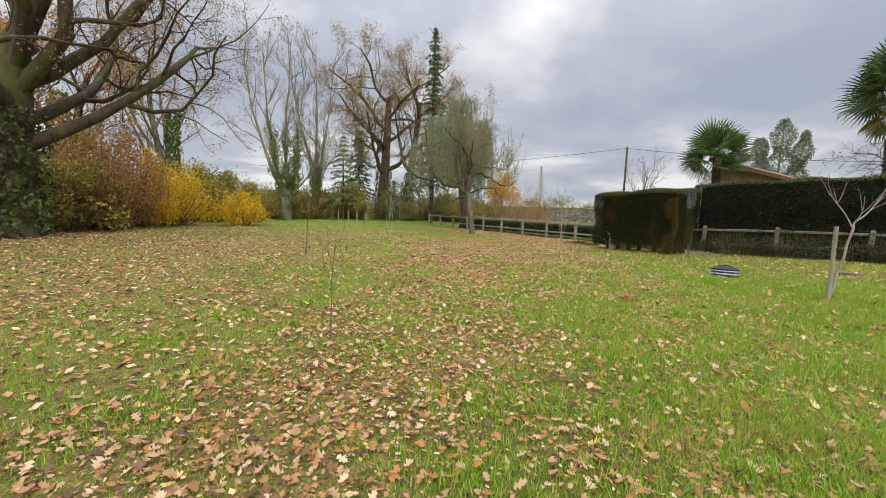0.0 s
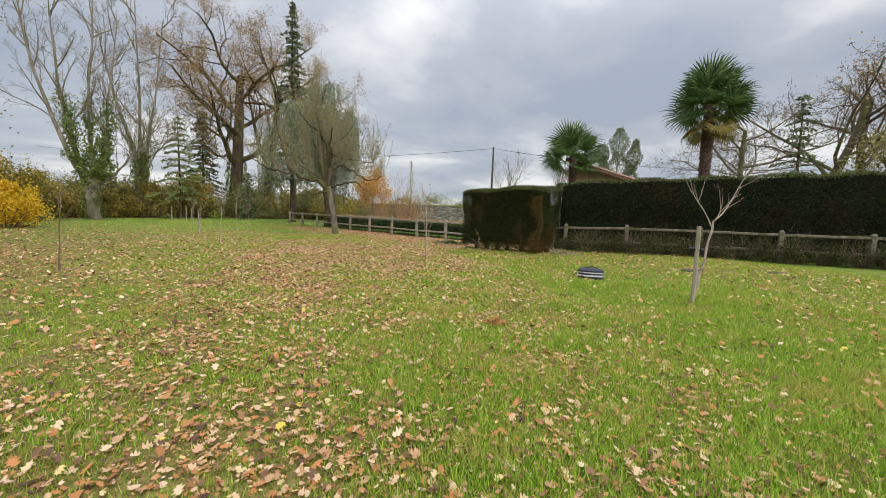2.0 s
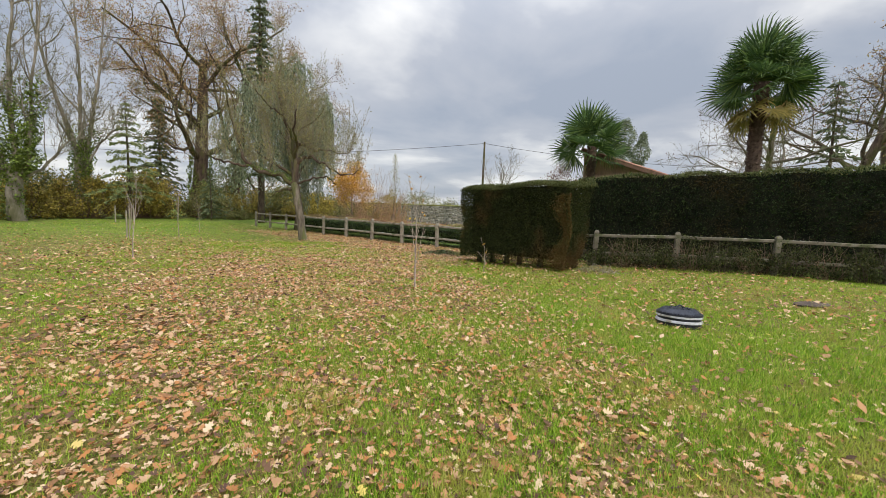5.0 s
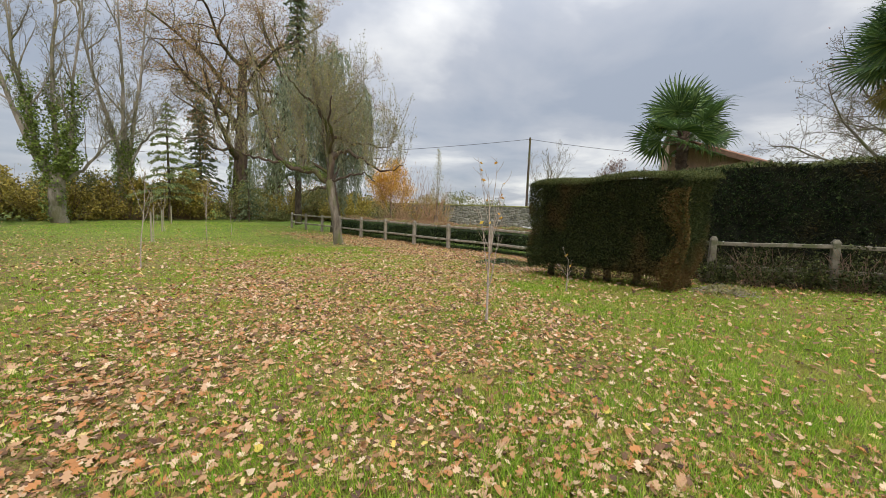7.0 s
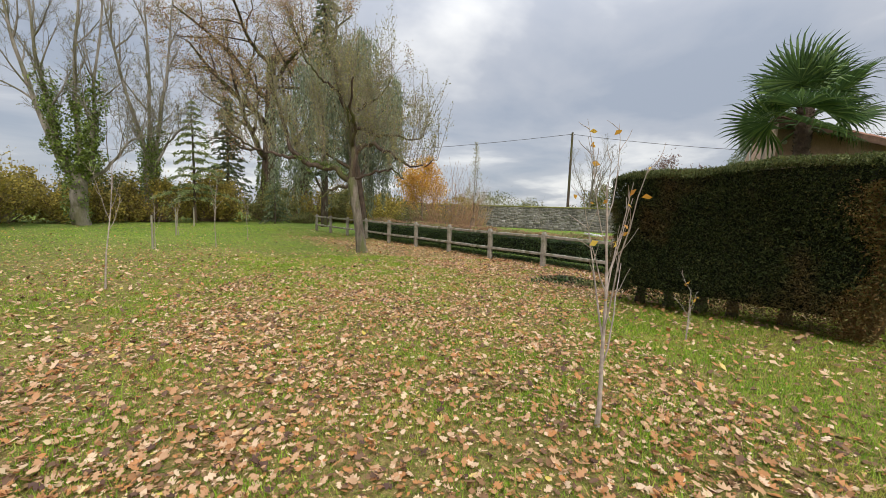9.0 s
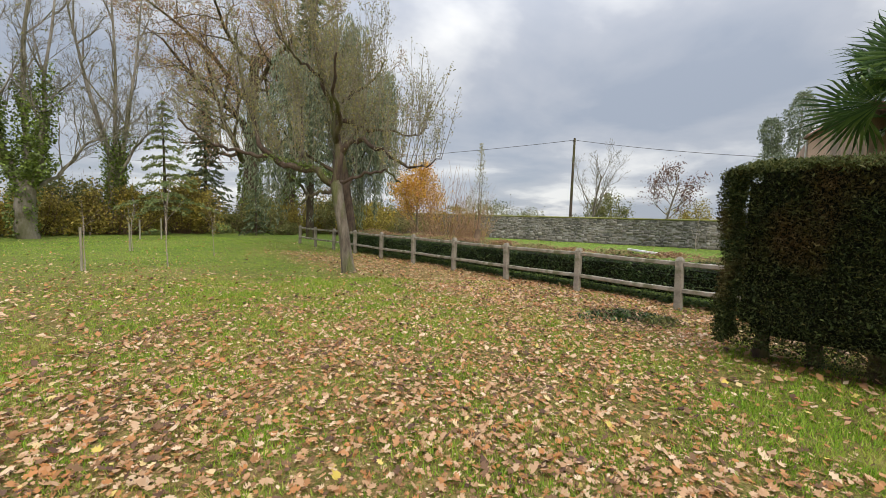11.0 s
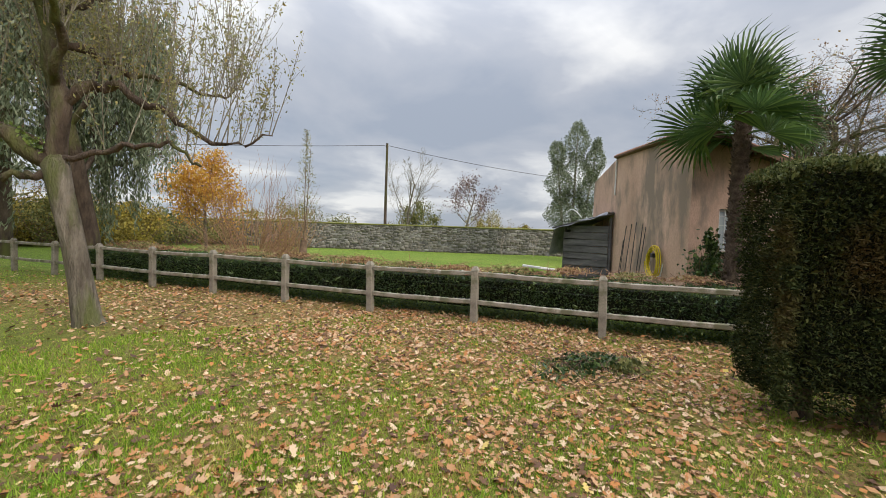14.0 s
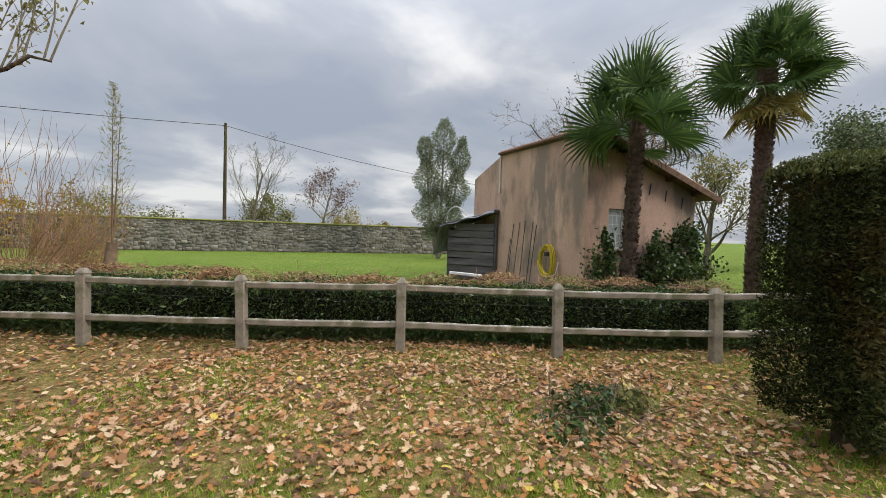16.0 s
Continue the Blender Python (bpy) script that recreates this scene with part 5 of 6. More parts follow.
def tank_cover():
    x, y = 7.32, 14.62
    ob = thing("tank_cover", pose(x, y, gz(x, y), -3, 3, 20) @ Matrix.Diagonal((0.9, 0.9, 1.1, 1)), "round black tank cover with pale rings, standing in the grass", "manhole cover")
    for name, r0, r1, z0, z1, mat_, label in (("collar", 0.33, 0.33, -0.03, 0.055, M_RUBBER, ""), ("lower_ring", 0.352, 0.345, 0.055, 0.088, M_PVC, "dirty white ring"), ("middle_ring", 0.325, 0.325, 0.088, 0.122, M_RUBBER, ""), ("upper_ring", 0.348, 0.34, 0.122, 0.15, M_PVC, "dirty white ring"), ("rim", 0.35, 0.345, 0.15, 0.18, M_RUBBER, ""), ("lid", 0.33, 0.25, 0.18, 0.23, M_RUBBER, "black domed lid")):
        bm = bmesh.new()
        disc(bm, r0, r1, z0, z1)
        bmesh.ops.bevel(bm, geom=[e for e in bm.edges if e.calc_face_angle(0) > 0.9], offset=0.006, segments=2, affect="EDGES")
        part(name, bm, mat_, ob, label)
    b = Build()
    t = np.linspace(0, math.pi, 9)
    tube(b, np.stack([0.11 * np.cos(t), 0 * t, 0.225 + 0.045 * np.sin(t)], -1), np.full(9, 0.012), 6)
    part("handle", b, M_RUBBER, ob)
    for i in range(8):
        part("rib", box((0.17, 0.018, 0.016), pose(0, 0, 0, 0, 0, i * 45) @ pose(0.2, 0, 0.222, 0, 17, 0), 0.004), M_RUBBER, ob)


tank_cover()


# ---- the neighbour's house ----
M_RENDER = surface("pink_beige_render", [(0.3, (0.44, 0.285, 0.215)), (0.55, (0.56, 0.37, 0.28)), (0.75, (0.62, 0.42, 0.325))], 0.9, 0.95, 0.35, 45.0, (1, 1, 0.35), (0.26, 0.20, 0.16), 1.3)
M_TILE = surface("terracotta_roof_tile", [(0.3, (0.28, 0.13, 0.085)), (0.6, (0.46, 0.25, 0.17)), (0.8, (0.55, 0.36, 0.27))], 2.5, 0.9, 0.3, 30.0)
M_OLDWOOD = surface("silvered_boards", [(0.3, (0.06, 0.055, 0.055)), (0.6, (0.15, 0.14, 0.14)), (0.8, (0.25, 0.24, 0.235))], 6.0, 0.9, 0.5, 40.0, (0.15, 0.15, 1))
M_TIMBER = surface("brown_rafter", [(0.3, (0.10, 0.06, 0.04)), (0.7, (0.22, 0.13, 0.085))], 6.0, 0.85, 0.3)
M_TARP = surface("grey_tarpaulin", [(0.3, (0.10, 0.10, 0.11)), (0.7, (0.34, 0.34, 0.37))], 2.2, 0.4, 0.5, 8.0)
M_HOSE = surface("yellow_hose", [(0.4, (0.58, 0.42, 0.02)), (0.7, (0.72, 0.56, 0.05))], 9.0, 0.45, 0.05)
M_WHITE = surface("off_white_paint", [(0.4, (0.60, 0.59, 0.56)), (0.7, (0.76, 0.75, 0.72))], 6.0, 0.6, 0.1)
M_METAL = surface("dull_iron", [(0.4, (0.05, 0.045, 0.045)), (0.7, (0.11, 0.10, 0.095))], 8.0, 0.7, 0.2)
M_STONE = surface("rubble_stone", [(0.3, (0.13, 0.12, 0.11)), (0.5, (0.26, 0.24, 0.22)), (0.75, (0.42, 0.39, 0.36))], 2.6, 0.95, 0.9, 14.0, None, (0.10, 0.095, 0.085), 1.1, dist=0.06)
M_MOSS = surface("mossy_coping", [(0.3, (0.17, 0.17, 0.05)), (0.6, (0.28, 0.27, 0.09)), (0.8, (0.36, 0.33, 0.18))], 2.0, 0.95, 0.6, 20.0)
M_SOIL = surface("dark_soil", [(0.3, (0.05, 0.037, 0.028)), (0.7, (0.13, 0.10, 0.075))], 4.0, 1.0, 0.9, 30.0)
glass, gnt, gb = shader("window_glass")
gb.inputs["Base Color"].default_value = (0.62, 0.68, 0.70, 1)
gb.inputs["Roughness"].default_value, gb.inputs["Transmission Weight"].default_value = 0.25, 0.35

HC = Vector((12.55, 25.6, 0))
HL, HR = Vector((0.566, 0.824, 0)), Vector((0.824, -0.566, 0))  # along the tall wall, along the gable wall


def hp(s, r, z):
    return HC + HL * s + HR * r + Vector((0, 0, z))


def prism(corners, thick):
    """A slab from a flat outline, pushed back by the vector thick."""
    bm = bmesh.new()
    vs = [bm.verts.new(c) for c in corners]
    f = bm.faces.new(vs)
    r = bmesh.ops.extrude_face_region(bm, geom=[f])
    bmesh.ops.translate(bm, vec=thick, verts=[e for e in r["geom"] if isinstance(e, bmesh.types.BMVert)])
    bmesh.ops.recalc_face_normals(bm, faces=bm.faces)
    return bm


def house():
    ob = thing("house", (0, 0, 0), "small pink-rendered house with a sloping tiled roof", "house")
    T = 0.25
    part("tall_wall", prism([hp(0, 0, -0.1), hp(6.72, 0, -0.1), hp(6.72, 0, 3.97), hp(4.56, 0, 4.58), hp(0, 0, 4.38)], HR * T), M_RENDER, ob, "stained pink-beige rendered wall")
    roof_z = lambda r: 4.38 - 0.335 * r
    # gable wall pieces round the window
    w0, w1, z0, z1 = 0.74, 1.36, 1.42, 2.50
    R = 3.95
    g = T + 0.003
    part("gable_wall", prism([hp(0.003, g, -0.1), hp(0.003, w0, -0.1), hp(0.003, w0, roof_z(w0)), hp(0.003, g, roof_z(g))], HL * T), M_RENDER, ob)
    part("gable_wall", prism([hp(0.003, w1, -0.1), hp(0.003, R, -0.1), hp(0.003, R, roof_z(R)), hp(0.003, w1, roof_z(w1))], HL * T), M_RENDER, ob)
    part("gable_wall", prism([hp(0.003, w0, -0.1), hp(0.003, w1, -0.1), hp(0.003, w1, z0), hp(0.003, w0, z0)], HL * T), M_RENDER, ob)
    part("gable_wall", prism([hp(0.003, w0, z1), hp(0.003, w1, z1), hp(0.003, w1, roof_z(w1)), hp(0.003, w0, roof_z(w0))], HL * T), M_RENDER, ob)
    part("rear_wall", prism([hp(T, R, -0.1), hp(6.7, R, -0.1), hp(6.7, R, roof_z(R)), hp(T, R, roof_z(R))], HR * -T), M_RENDER, ob)
    part("far_wall", prism([hp(6.7, T, -0.1), hp(6.7, R - T, -0.1), hp(6.7, R - T, roof_z(R)), hp(6.7, T, 3.9)], HL * -T), M_RENDER, ob)
    # roof: boards, rafters, rows of tiles
    over, eave = -0.42, 4.45
    roof = part("roof", prism([hp(over, -0.12, roof_z(-0.12) + 0.02), hp(over, eave, roof_z(eave) + 0.02), hp(4.6, eave, roof_z(eave) + 0.02), hp(4.6, -0.12, roof_z(-0.12) + 0.2)], Vector((0, 0, 0.05))), M_TIMBER, ob, "timber roof boards")
    slope = math.degrees(math.atan(0.335))
    turn = math.degrees(math.atan2(HR.y, HR.x))
    tile = Build()
    t = np.linspace(0, math.pi, 6)
    L = 0.42
    prof = np.stack([0 * t, 0.095 * np.cos(t), 0.055 * np.sin(t)], -1)
    tile.add(np.concatenate([prof, prof * [1, 0.85, 0.9] + [L, 0, -0.01], prof * [1, 0.86, 0.8] - [0, 0, 0.012]]), [[i, i + 1, i + 7, i + 6] for i in range(5)] + [[i + 12, i + 13, i + 1, i] for i in range(5)])
    tm = tile.mesh("tile", M_TILE, True)
    rng = np.random.default_rng(77)
    for row in range(12):
        for col in range(24):
            r = -0.1 + row * 0.375
            s = over + 0.1 + col * 0.205
            rise = 0.18 * (s - over) / 5.0 * (1 - r / eave)
            p = hp(s, r, roof_z(r) + 0.078 + rise + rng.uniform(0, 0.008))
            tl = part("tile", tm, None, roof)
            tl.matrix_basis = Matrix.Translation(p) @ pose(0, 0, 0, 0, slope, turn + rng.normal(0, 1.2))
    part("verge_board", prism([hp(over - 0.022, -0.12, roof_z(-0.12) - 0.1), hp(over - 0.022, eave, roof_z(eave) - 0.1), hp(over - 0.022, eave, roof_z(eave) + 0.06), hp(over - 0.022, -0.12, roof_z(-0.12) + 0.06)], HL * 0.02), M_TIMBER, ob)
    for r in (0.15, 1.4, 2.7, 3.75):
        part("rafter_end", prism([hp(over, r, roof_z(r) - 0.1), hp(over, r + 0.08, roof_z(r) - 0.13), hp(over, r + 0.08, roof_z(r) - 0.005), hp(over, r, roof_z(r) + 0.015)], HL * 0.41), M_TIMBER, ob)
    for k, s in enumerate(np.linspace(0.2, 4.4, 12)):
        tl = part("ridge_tile", tm, None, roof)
        tl.matrix_basis = Matrix.Translation(hp(s - 0.2, -0.03, roof_z(0) + 0.08 + 0.2 * s / 4.56)) @ pose(0, 0, 0, 0, -2.5, math.degrees(math.atan2(HL.y, HL.x)))
    # window with bars
    win = part("window", prism([hp(0.13, w0, z0), hp(0.13, w1, z0), hp(0.13, w1, z1), hp(0.13, w0, z1)], HL * 0.008), glass, ob, "pale glazing behind a white grille")
    rot = math.degrees(math.atan2(HR.y, HR.x))
    wm, wh = (w0 + w1) / 2, (z0 + z1) / 2
    for dx, dz, sx, sz in ((0, z1 - wh - 0.03, w1 - w0, 0.06), (0, z0 - wh + 0.03, w1 - w0, 0.06), (w0 - wm + 0.03, 0, 0.06, z1 - z0 - 0.12), (w1 - wm - 0.03, 0, 0.06, z1 - z0 - 0.12)):
        part("frame", box((sx, 0.06, sz), Matrix.Translation(hp(0.10, wm + dx, wh + dz)) @ pose(0, 0, 0, 0, 0, rot), 0.006), M_WHITE, win)
    for dx in (-0.13, 0.0, 0.13):
        part("bar", box((0.016, 0.016, z1 - z0 - 0.02), Matrix.Translation(hp(0.045, wm + dx, wh)) @ pose(0, 0, 0, 0, 0, rot), 0.003), M_WHITE, win)
    for dz in (-0.36, -0.12, 0.12, 0.36):
        part("bar", box((w1 - w0 - 0.02, 0.014, 0.014), Matrix.Translation(hp(0.062, wm, wh + dz)) @ pose(0, 0, 0, 0, 0, rot), 0.003), M_WHITE, win)
    part("sill", box((w1 - w0 + 0.1, 0.2, 0.05), Matrix.Translation(hp(-0.02, wm, z0 - 0.027)) @ pose(0, 0, 0, 0, 0, rot), 0.008), M_CONCRETE, ob)
    # pale pipe on the tall wall, iron ties on the gable
    b = Build()
    tube(b, [hp(4.55, -0.035, 4.5), hp(4.55, -0.035, 3.25)], [0.03, 0.03], 8)
    part("drain_pipe", b, M_WHITE, ob, "short white pipe")
    for r, z in ((2.15, 3.1), (2.75, 2.95), (3.4, 2.78)):
        part("wall_tie", box((0.025, 0.025, 0.32), Matrix.Translation(hp(-0.014, r, z)) @ pose(0, 0, 0, 0, 6, rot), 0.004), M_METAL, ob)


house()


def wall_lamp():
    p = hp(-0.12, 0.14, 3.9)
    ob = thing("wall_lamp", Matrix.Translation(p), "small white outdoor lamp under the eave", "lamp")
    part("bracket", box((0.04, 0.2, 0.05), pose(0, 0, 0, 0, 0, -34), 0.006), M_METAL, ob)
    bm = bmesh.new()
    bmesh.ops.create_uvsphere(bm, u_segments=12, v_segments=8, radius=0.065, matrix=pose(-0.03, -0.05, -0.08))
    part("globe", bm, M_WHITE, ob, smooth=True)


def yellow_hose():
    ob = thing("garden_hose", Matrix.Translation(hp(1.4, -0.16, 0.05)), "coiled yellow garden hose on a wall reel", "hose")
    b = Build()
    rng = np.random.default_rng(5)
    t = np.linspace(0, 2 * math.pi * 9, 330)
    rr = 0.34 + 0.05 * np.sin(t / 9 * 2.2) + rng.normal(0, 0.004, len(t))
    x, z = rr * 0.92 * np.cos(t), 1.0 + rr * np.sin(t) * (1.25 - 0.18 * np.cos(t))
    along = np.array(HL) * x[:, None] + np.array(HR) * (-0.12 * ((t / t[-1]) - 0.5))[:, None]
    along[:, 2] = z - 0.05
    tube(b, along, np.full(len(t), 0.014), 6)
    part("coil", b, M_HOSE, ob, smooth=True)
    b = Build()
    e = np.array([np.array(HL) * u + np.array([0, 0, w]) for u, w in ((0.3, 0.7), (0.2, 0.55), (-0.1, 0.5), (-0.45, 0.6), (-0.55, 0.95))])
    tube(b, e, np.full(5, 0.013), 6)
    part("loose_end", b, M_WHITE, ob)
    part("reel", box((0.1, 0.12, 0.12), pose(0, 0, 1.15, 0, 0, math.degrees(math.atan2(HL.y, HL.x))), 0.01), M_METAL, ob, "iron wall bracket")


def leaning_rods():
    for k, (s, z) in enumerate(((2.2, 2.05), (2.35, 2.15), (2.75, 2.2), (3.15, 2.15), (3.5, 2.1), (3.62, 1.6))):
        ob = thing("iron_rod", Matrix.Translation(hp(s, -0.22, 0)), "thin dark iron rod leaning on the wall", "rod", "rods leaning on the wall")
        b = Build()
        tube(b, [(0, 0, 0), tuple(HR * 0.19 + HL * 0.04 * (k % 3 - 1) + Vector((0, 0, z)))], [0.014, 0.014], 6)
        part("bar", b, M_METAL, ob)


def shed():
    ob = thing("shed", (0, 0, 0), "low lean-to shed of silvered boards with a tarpaulin roof", "shed")
    a, b_ = Vector((14.98, 29.45, 0)), Vector((14.75, 31.35, 0))
    d = (b_ - a).normalized()
    back_ = Vector((1.0, 0.03, 0))
    rot = math.degrees(math.atan2(d.y, d.x))
    for k in range(8):
        z = 0.14 + k * 0.262
        long_ = 1.9 if z < 1.85 else 1.9 * max(0.15, (2.5 - z - 0.1) / 0.5)
        bd = part("board", box((long_ - 0.05, 0.03, 0.245), Matrix.Translation(a + d * long_ / 2 + Vector((0, 0, z)) + back_ * 0.02 * (k % 2)) @ pose(0, 0, 0, (k % 2) * 2.0, (k % 3 - 1) * 0.8, rot), 0.006), M_OLDWOOD, ob)
    for s in (0.0, 1.9):
        part("corner_post", box((0.09, 0.09, 2.42 - 0.2 * s), Matrix.Translation(a + d * s + back_ * 0.09 + Vector((0, 0, (2.42 - 0.2 * s) / 2))), 0.01), M_OLDWOOD, ob)
    part("side_wall", prism([b_ + back_ * 0.1, b_ + back_ * 2.2, b_ + back_ * 2.2 + Vector((0, 0, 1.95)), b_ + back_ * 0.1 + Vector((0, 0, 1.95))], d * -0.03), M_OLDWOOD, ob)
    part("roof", prism([a - d * 0.1 - back_ * 0.25 + Vector((0, 0, 2.5)), b_ + d * 0.35 - back_ * 0.25 + Vector((0, 0, 1.98)), b_ + d * 0.35 + back_ * 2.3 + Vector((0, 0, 2.1)), a - d * 0.1 + back_ * 0.2 + Vector((0, 0, 2.55))], Vector((0, 0, 0.05))), M_OLDWOOD, ob, "dark sagging roof boards")
    bm = bmesh.new()
    bmesh.ops.create_grid(bm, x_segments=18, y_segments=10, size=0.5)
    rng = np.random.default_rng(4)
    for v in bm.verts:
        u, w = v.co.x + 0.5, v.co.y + 0.5
        p = a - d * 0.05 - back_ * 0.3 + d * u * 2.3 + back_ * w * 1.2
        v.co = p + Vector((0, 0, 2.575 - 0.56 * u + 0.06 * w + 0.03 * math.sin(u * 17 + w * 5) + 0.025 * math.sin(w * 19 + u * 4)))
        if u > 0.97:
            v.co.z -= 1.1
            v.co += d * 0.12
        if w < 0.02:
            v.co.z -= 0.09
    part("tarpaulin", bm, M_TARP, ob, "crumpled grey tarpaulin", True)
    b = Build()
    t = np.linspace(0, 1, 12)
    base = np.array(a + d * 1.3 - back_ * 0.05)
    tube(b, base + np.stack([0.3 * t, -0.2 + 1.1 * t, 2.42 + 0.42 * np.sin(t * 2.6) - 0.15 * t], -1), np.full(12, 0.022), 6)
    part("loose_pipe", b, M_WHITE, ob, "bent pale plastic pipe on the roof", True)


wall_lamp()
yellow_hose()
leaning_rods()
shed()
for k, (s, r, h, w) in enumerate(((-0.45, 0.25, 2.0, 0.55), (-0.7, 2.6, 2.35, 1.35), (-0.6, 1.75, 1.9, 0.7))):
    p = hp(s, r, 0)
    bush("evergreen_shrub", (p.x, p.y, 0), "glossy evergreen shrub growing against the house", w, w * 0.6, h, M_LAUREL, 5200 if w > 1 else 2600, 160 + k, 0.13, 40)


# ---- stone wall at the back, pole and wires ----
def stone_wall():
    p, q = np.array([-2.0, 64.8]), np.array([44.0, 30.3])
    d = (q - p) / np.hypot(*(q - p))
    ang = math.degrees(math.atan2(d[1], d[0]))
    L = np.hypot(*(q - p))
    m = pose((p[0] + q[0]) / 2, (p[1] + q[1]) / 2, 0, 0, 0, ang)
    ob = thing("wall_back", m, "old rubble stone wall with a mossy coping", "wall", kind="structure")
    part("core", box((L, 0.36, 2.12), pose(0, 0, 1.01), 0.02), M_STONE, ob)
    rng = np.random.default_rng(9)
    b = Build()
    z = 0.0
    while z < 2.05:
        hgt = rng.uniform(0.13, 0.24)
        x = -L / 2
        while x < L / 2:
            w = rng.uniform(0.14, 0.5)
            lift_, grow_ = rng.uniform(-0.07, 0.07), rng.uniform(0.6, 1.45)
            if rng.uniform() < 0.9:
                x0, x1, z0, z1 = x + 0.012, x + w - 0.012, max(z + lift_ + 0.01, 0), min(z + lift_ + hgt * grow_ - 0.01, 2.06)
                y = -0.18 - rng.uniform(0.005, 0.05)
                j = rng.uniform(-0.02, 0.02, 8)
                v = [(x0, -0.17, z0), (x1, -0.17, z0), (x1, -0.17, z1), (x0, -0.17, z1), (x0 + 0.02 + j[0], y, z0 + 0.02 + j[1]), (x1 - 0.02 + j[2], y, z0 + 0.02 + j[3]), (x1 - 0.02 + j[4], y, z1 - 0.02 + j[5]), (x0 + 0.02 + j[6], y, z1 - 0.02 + j[7])]
                b.add(v, [[4, 5, 6, 7], [0, 1, 5, 4], [1, 2, 6, 5], [2, 3, 7, 6], [3, 0, 4, 7]])
            x += w
        z += hgt
    m_, nt, bs = shader("wall_stones")
    g = nt.nodes.new("ShaderNodeNewGeometry")
    c = add_ramp(nt, g.outputs["Random Per Island"], [(0.0, (0.14, 0.12, 0.095)), (0.4, (0.20, 0.175, 0.145)), (0.85, (0.28, 0.25, 0.21)), (1.0, (0.42, 0.39, 0.35))])
    c = add_mix(nt, add_ramp(nt, add_noise(nt, 0.5, 5, 0.65, None, (1, 1, 0.3)), [(0.45, (0, 0, 0)), (0.65, (0.8, 0.8, 0.8))]), c, (0.11, 0.105, 0.09))
    nt.links.new(c, bs.inputs["Base Color"])
    bs.inputs["Roughness"].default_value = 0.95
    tagged(part("stones", b, m_, ob, "grey rubble stones"), kind="stuff")
    bm = bmesh.new()
    bm_box(bm, (L, 0.5, 0.12), pose(0, 0, 2.13), 0.04)
    part("coping", bm, M_MOSS, ob, "yellow-green mossy coping")


def utility_pole():
    ob = thing("utility_pole", (17.8, 54.1, 0), "tall dark wooden utility pole behind the wall", "pole")
    b = Build()
    tube(b, [(0, 0, -0.2), (0, 0, 5), (0.02, 0, 9.6)], [0.15, 0.125, 0.10], 10)
    part("post", b, M_BARK_DARK, ob, smooth=True)
    b = Build()
    tube(b, [(-0.12, 0.1, 9.35), (0.12, -0.1, 9.35)], [0.04, 0.04], 6)
    part("insulator", b, M_WHITE, ob)
    w = thing("power_line", (0, 0, 0), "sagging black overhead cable", "cable")
    top = np.array([17.8, 54.1, 9.42])
    for end, sag in ((np.array([-46.0, 78.0, 9.0]), 1.6), (np.array([66.0, 36.0, 9.0]), 1.9)):
        t = np.linspace(0, 1, 30)[:, None]
        line = top + (end - top) * t - np.array([0, 0, 1]) * sag * 4 * t * (1 - t)
        b = Build()
        tube(b, line, np.full(30, 0.022), 4, False)
        part("wire", b, M_METAL, w)


stone_wall()
utility_pole()


# ---- thin tree on its stump, cuttings, heaps ----
def feathery_tree():
    ob = thing("thin_tree", (5.15, 34.3, 0), "thin feathery young conifer growing from a dark stump", "tree")
    rng = np.random.default_rng(15)
    b = Build()
    tube(b, [(0, 0, -0.1), (0.05, 0, 0.6), (0.1, 0.02, 1.25)], [0.17, 0.14, 0.1], 9)
    for dx, top in ((0.0, 4.9), (0.14, 4.3)):
        tube(b, [(0.1, 0, 1.1), (0.1 + dx * 0.6, 0, 2.6), (0.12 + dx, 0, top)], [0.022, 0.012, 0.004], 6)
    part("stem", b, M_TWIG, ob, smooth=True)
    n = 900
    t = rng.uniform(0.2, 1, n)
    rad = (0.5 * (1 - t) ** 0.9 + 0.08) * rng.uniform(0, 1, n)
    a = rng.uniform(0, 6.28, n)
    b = Build()
    cards(b, np.stack([0.14 + rad * np.cos(a), rad * np.sin(a), 1.2 + 3.7 * t + rad * 0.4], -1), 0.12, rng, 0.12, np.stack([np.cos(a), np.sin(a), np.full(n, 0.8)], -1), 0.5)
    part("foliage", b, M_OLIVE, ob)


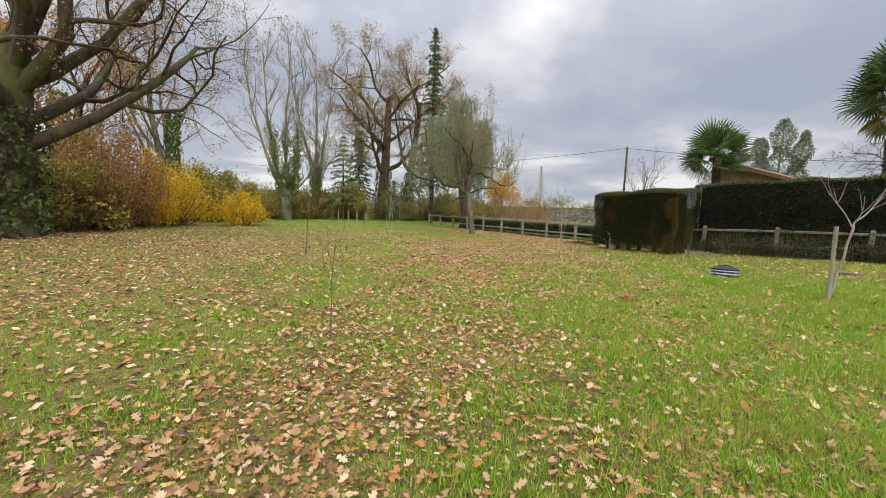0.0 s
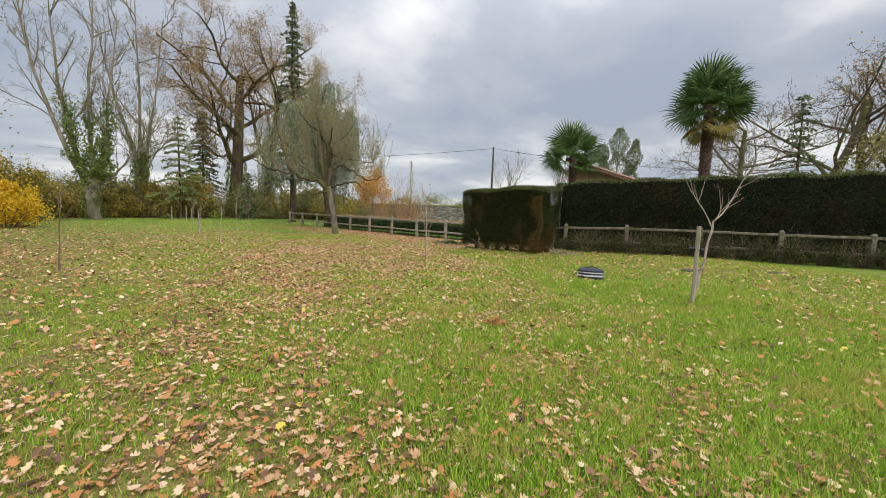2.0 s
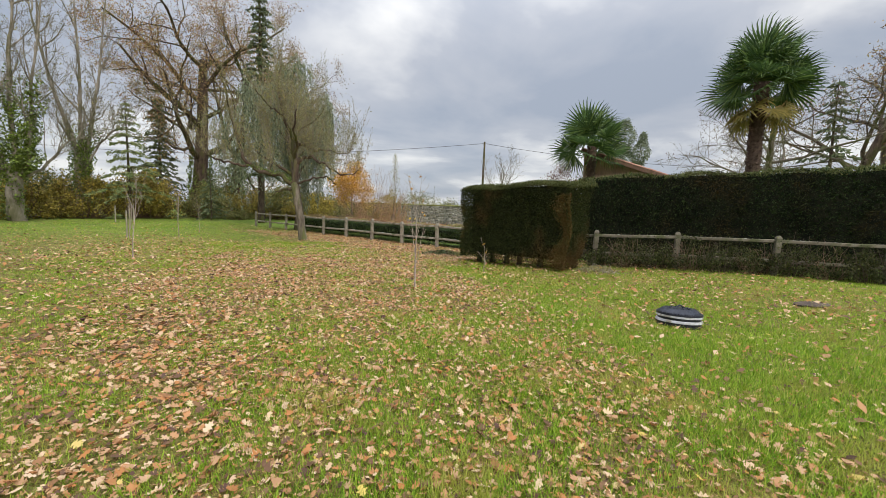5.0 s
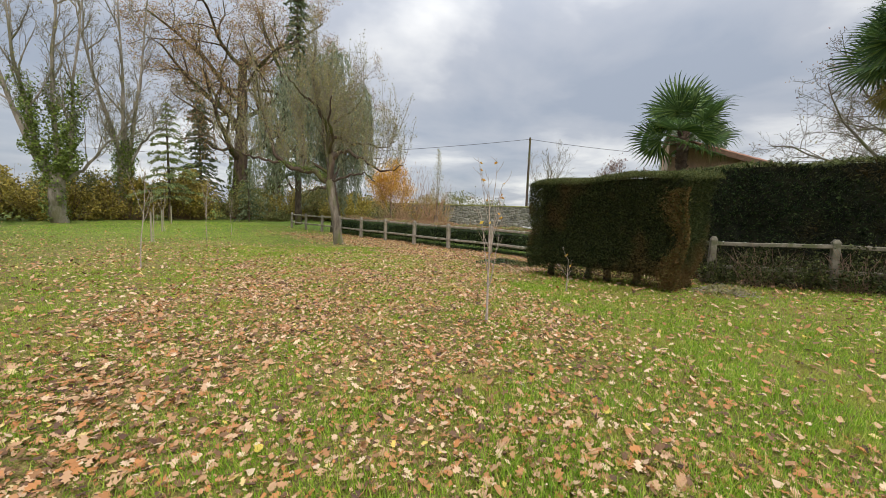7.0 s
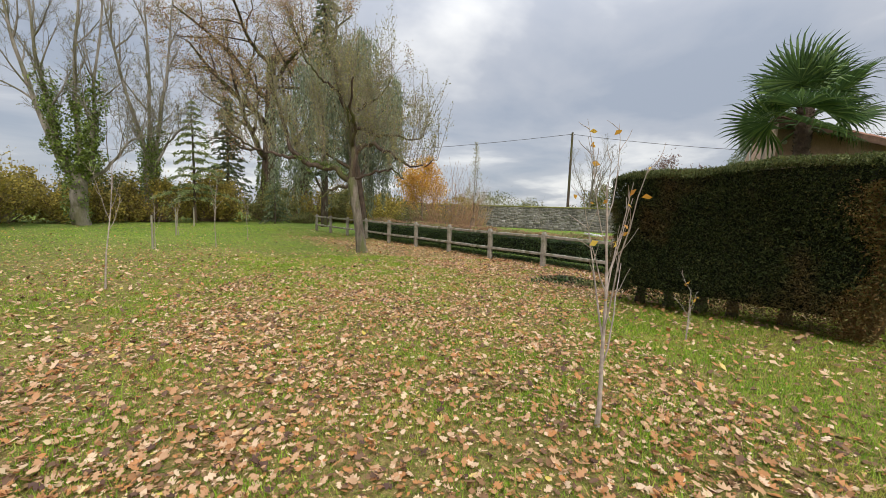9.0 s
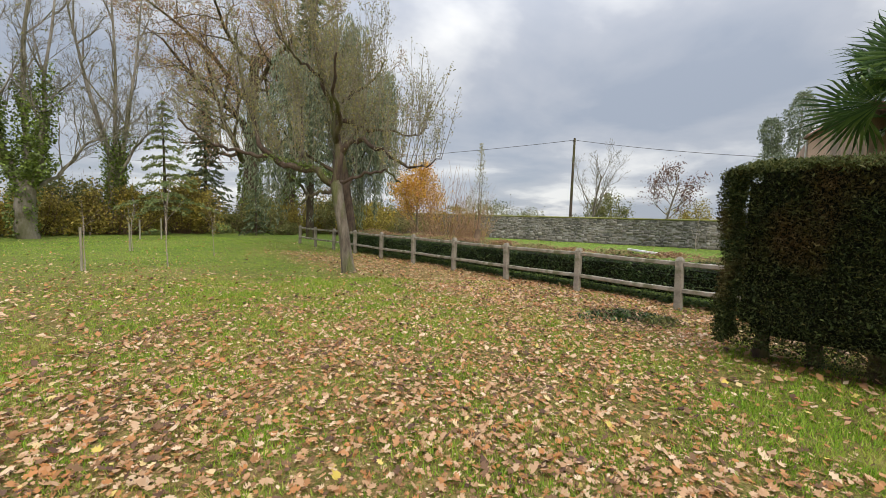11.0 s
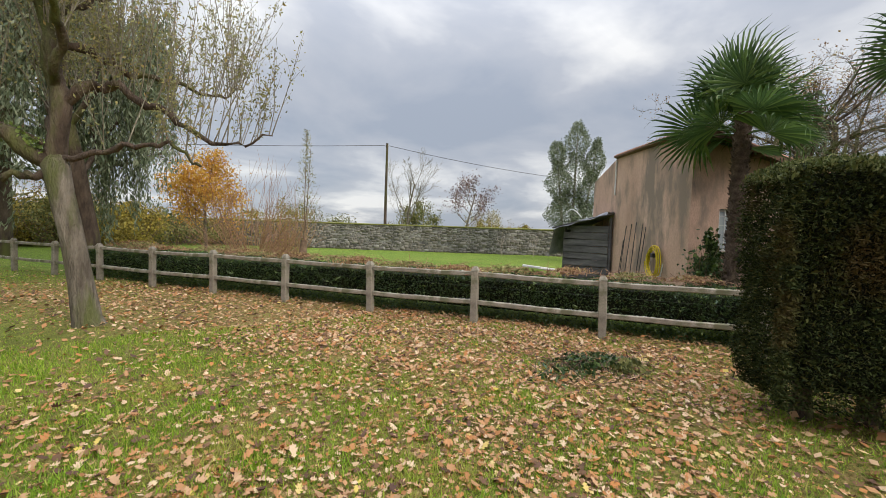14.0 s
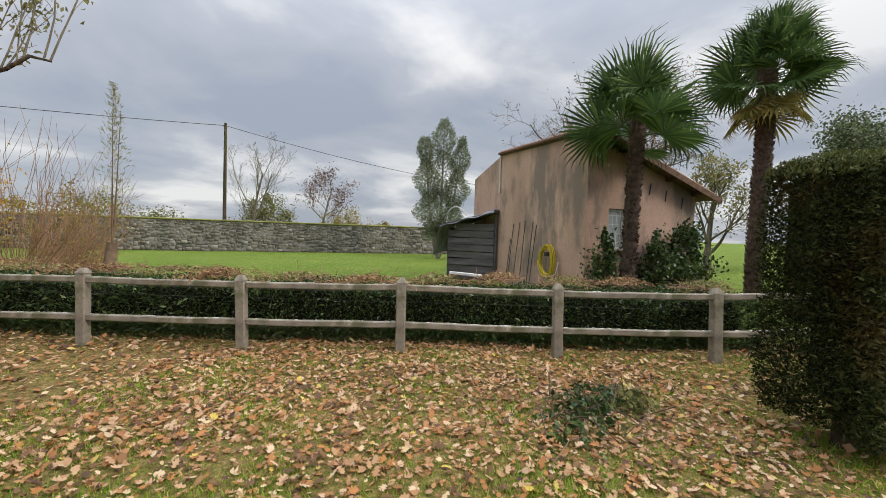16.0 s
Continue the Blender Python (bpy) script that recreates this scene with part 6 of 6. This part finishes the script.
def twig_heap(m, label, r, h, n, leaf_n, seed, mat_twig, leaf, length=0.5):
    rng = np.random.default_rng(seed)
    ob = thing("brush_heap", m, label, "brushwood")
    b = Build()
    for _ in range(n):
        a, q = rng.uniform(0, 6.28), rng.uniform(0, 1) ** 0.6
        c = np.array([r[0] * q * math.cos(a), r[1] * q * math.sin(a), rng.uniform(0.02, h) * (1 - q * q * 0.8)])
        d = unit(np.array([rng.normal(), rng.normal(), rng.normal() * 0.3])) * length * rng.uniform(0.4, 1.2)
        line = np.array([c - d / 2, c + rng.normal(0, 0.03, 3), c + d / 2])
        line[:, 2] = np.maximum(line[:, 2], 0.008)
        tube(b, line, [0.005, 0.0045, 0.002], 3, False)
    tagged(part("twig_tangle", b, mat_twig, ob), kind="stuff")
    if leaf_n:
        b = Build()
        a, q = rng.uniform(0, 6.28, leaf_n), rng.uniform(0, 1, leaf_n) ** 0.7
        q = q * (0.55 + 0.45 * np.sin(3 * a + seed) * np.sin(5 * a + 2 * seed) + 0.25 * rng.uniform(0, 1, leaf_n))
        cards(b, np.stack([r[0] * q * np.cos(a), r[1] * q * np.sin(a), h * (1 - q * q * 0.85) * rng.uniform(0.2, 1, leaf_n) + 0.01], -1), 0.075, rng, 0.45)
        part("leaves", b, leaf, ob)


M_BRAMBLE = leafy("bramble_leaves", [(0.0, (0.018, 0.022, 0.008)), (0.6, (0.05, 0.058, 0.018)), (1.0, (0.11, 0.115, 0.035))], 0.15, 0.8, spec=0.15)
M_TWIG_DARK = surface("dark_bramble_stems", [(0.3, (0.05, 0.035, 0.025)), (0.7, (0.15, 0.11, 0.075))], 6.0, 0.95, 0.2)
feathery_tree()
twig_heap((5.85, 23.75, 0), "heap of cut green and dry twigs on the leaves", (0.95, 0.5), 0.17, 60, 620, 301, M_TWIG, M_LAUREL, 0.6)
twig_heap((6.35, 23.45, 0), "heap of cut green sprays on the leaves", (0.6, 0.3), 0.13, 22, 260, 305, M_TWIG, M_THICKET_GREEN, 0.4)
twig_heap((9.0, 19.0, gz(9.0, 19.0)), "small heap of dry clippings by the hedge", (0.6, 0.5), 0.15, 90, 500, 302, M_TWIG_PALE, M_OLIVE, 0.35)
twig_heap((3.69, 11.06, 0), "clump of dry brown oak leaves on the grass", (0.22, 0.16), 0.09, 8, 130, 303, M_TWIG, M_RUSTLEAF, 0.3)
twig_heap((3.59, 15.52, 0), "long dry fallen twig on the leaves", (0.35, 0.1), 0.03, 5, 0, 304, M_TWIG_PALE, None, 0.6)


def soil_mound(x, y, r, seed):
    rng = np.random.default_rng(seed)
    ob = thing("soil_mound", (x, y, gz(x, y)), "low mound of dark turned soil in the grass", "soil")
    bm = bmesh.new()
    bmesh.ops.create_icosphere(bm, subdivisions=4, radius=1.0, matrix=Matrix.Diagonal((r * 0.85, r * 0.42, 0.04, 1)))
    for v in bm.verts:
        v.co *= 1 + 0.16 * noise.noise(v.co * 7 + Vector((seed, 0, 0))) + 0.08 * noise.noise(v.co * 23)
    part("earth", bm, M_SOIL, ob)


soil_mound(10.6, 15.0, 0.45, 1)
soil_mound(12.3, 14.2, 0.35, 2)
b = Build()
a_ = np.linspace(0, 2 * math.pi, 16)
tube(b, np.stack([7.615 + 0.11 * np.cos(a_), 11.915 + 0.11 * np.sin(a_), stk[2] + 0.95 + 0.01 * np.sin(a_)], -1), np.full(16, 0.012), 6)
tagged(part("tree_tie", b, M_RUBBER), "black rubber tie round stake and young tree", "tree tie")
rng_c = np.random.default_rng(33)
for k in range(16):
    p = FX + FY * (k * 0.5 - 1.2) + FN * rng_c.uniform(0.5, 1.5)
    twig_heap((p[0], p[1], 0.9), "dry cut branches lying on the low hedge", (0.8, 0.45), rng_c.uniform(0.08, 0.2), 60, 260, 310 + k, M_TWIG_RED, M_OAKLEAF if k % 2 else M_OLIVE, 0.5)
for k in range(24):
    x, y = np.array([9.75, 20.03]) + np.array([1.95, -1.22]) * 0.34 * k
    bush("fence_bramble", (x, y, gz(x, y)), "tangled low bramble growing through the fence", 0.85, 0.36, 0.95 + 0.12 * math.sin(k * 2.3), M_BRAMBLE, 1900, 330 + k, 0.06, 60, M_TWIG if k % 2 else M_TWIG_DARK, thick=0.007)
for k, (s, n_) in enumerate(((0.3, 0), (0.8, 1), (1.3, 2), (1.75, 3), (2.4, 4), (3.1, 5))):
    d = (np.array([8.45, 19.30]) - np.array([6.28, 22.25])) / 3.66
    x, y = np.array([6.42, 22.08]) + d * s
    ob = thing("hedge_stem", (x, y, gz(x, y)), "short dark stem under the clipped hedge", "trunk", "stems of the clipped hedge")
    b = Build()
    tube(b, [(0, 0, -0.08), (0.02, 0.01, 0.15), (0.05 * (-1) ** k, 0.02, 0.5)], [0.11, 0.08, 0.07], 8)
    part("stem", b, M_BARK_DARK, ob, smooth=True)
slab = part("white_slab", box((0.95, 0.4, 0.05), pose(*(FX + FY * 0.55 + FN * 1.4), 1.0, 3, 6, 20), 0.01), M_WHITE)
tagged(slab, "pale flat board lying on the low hedge", "board")
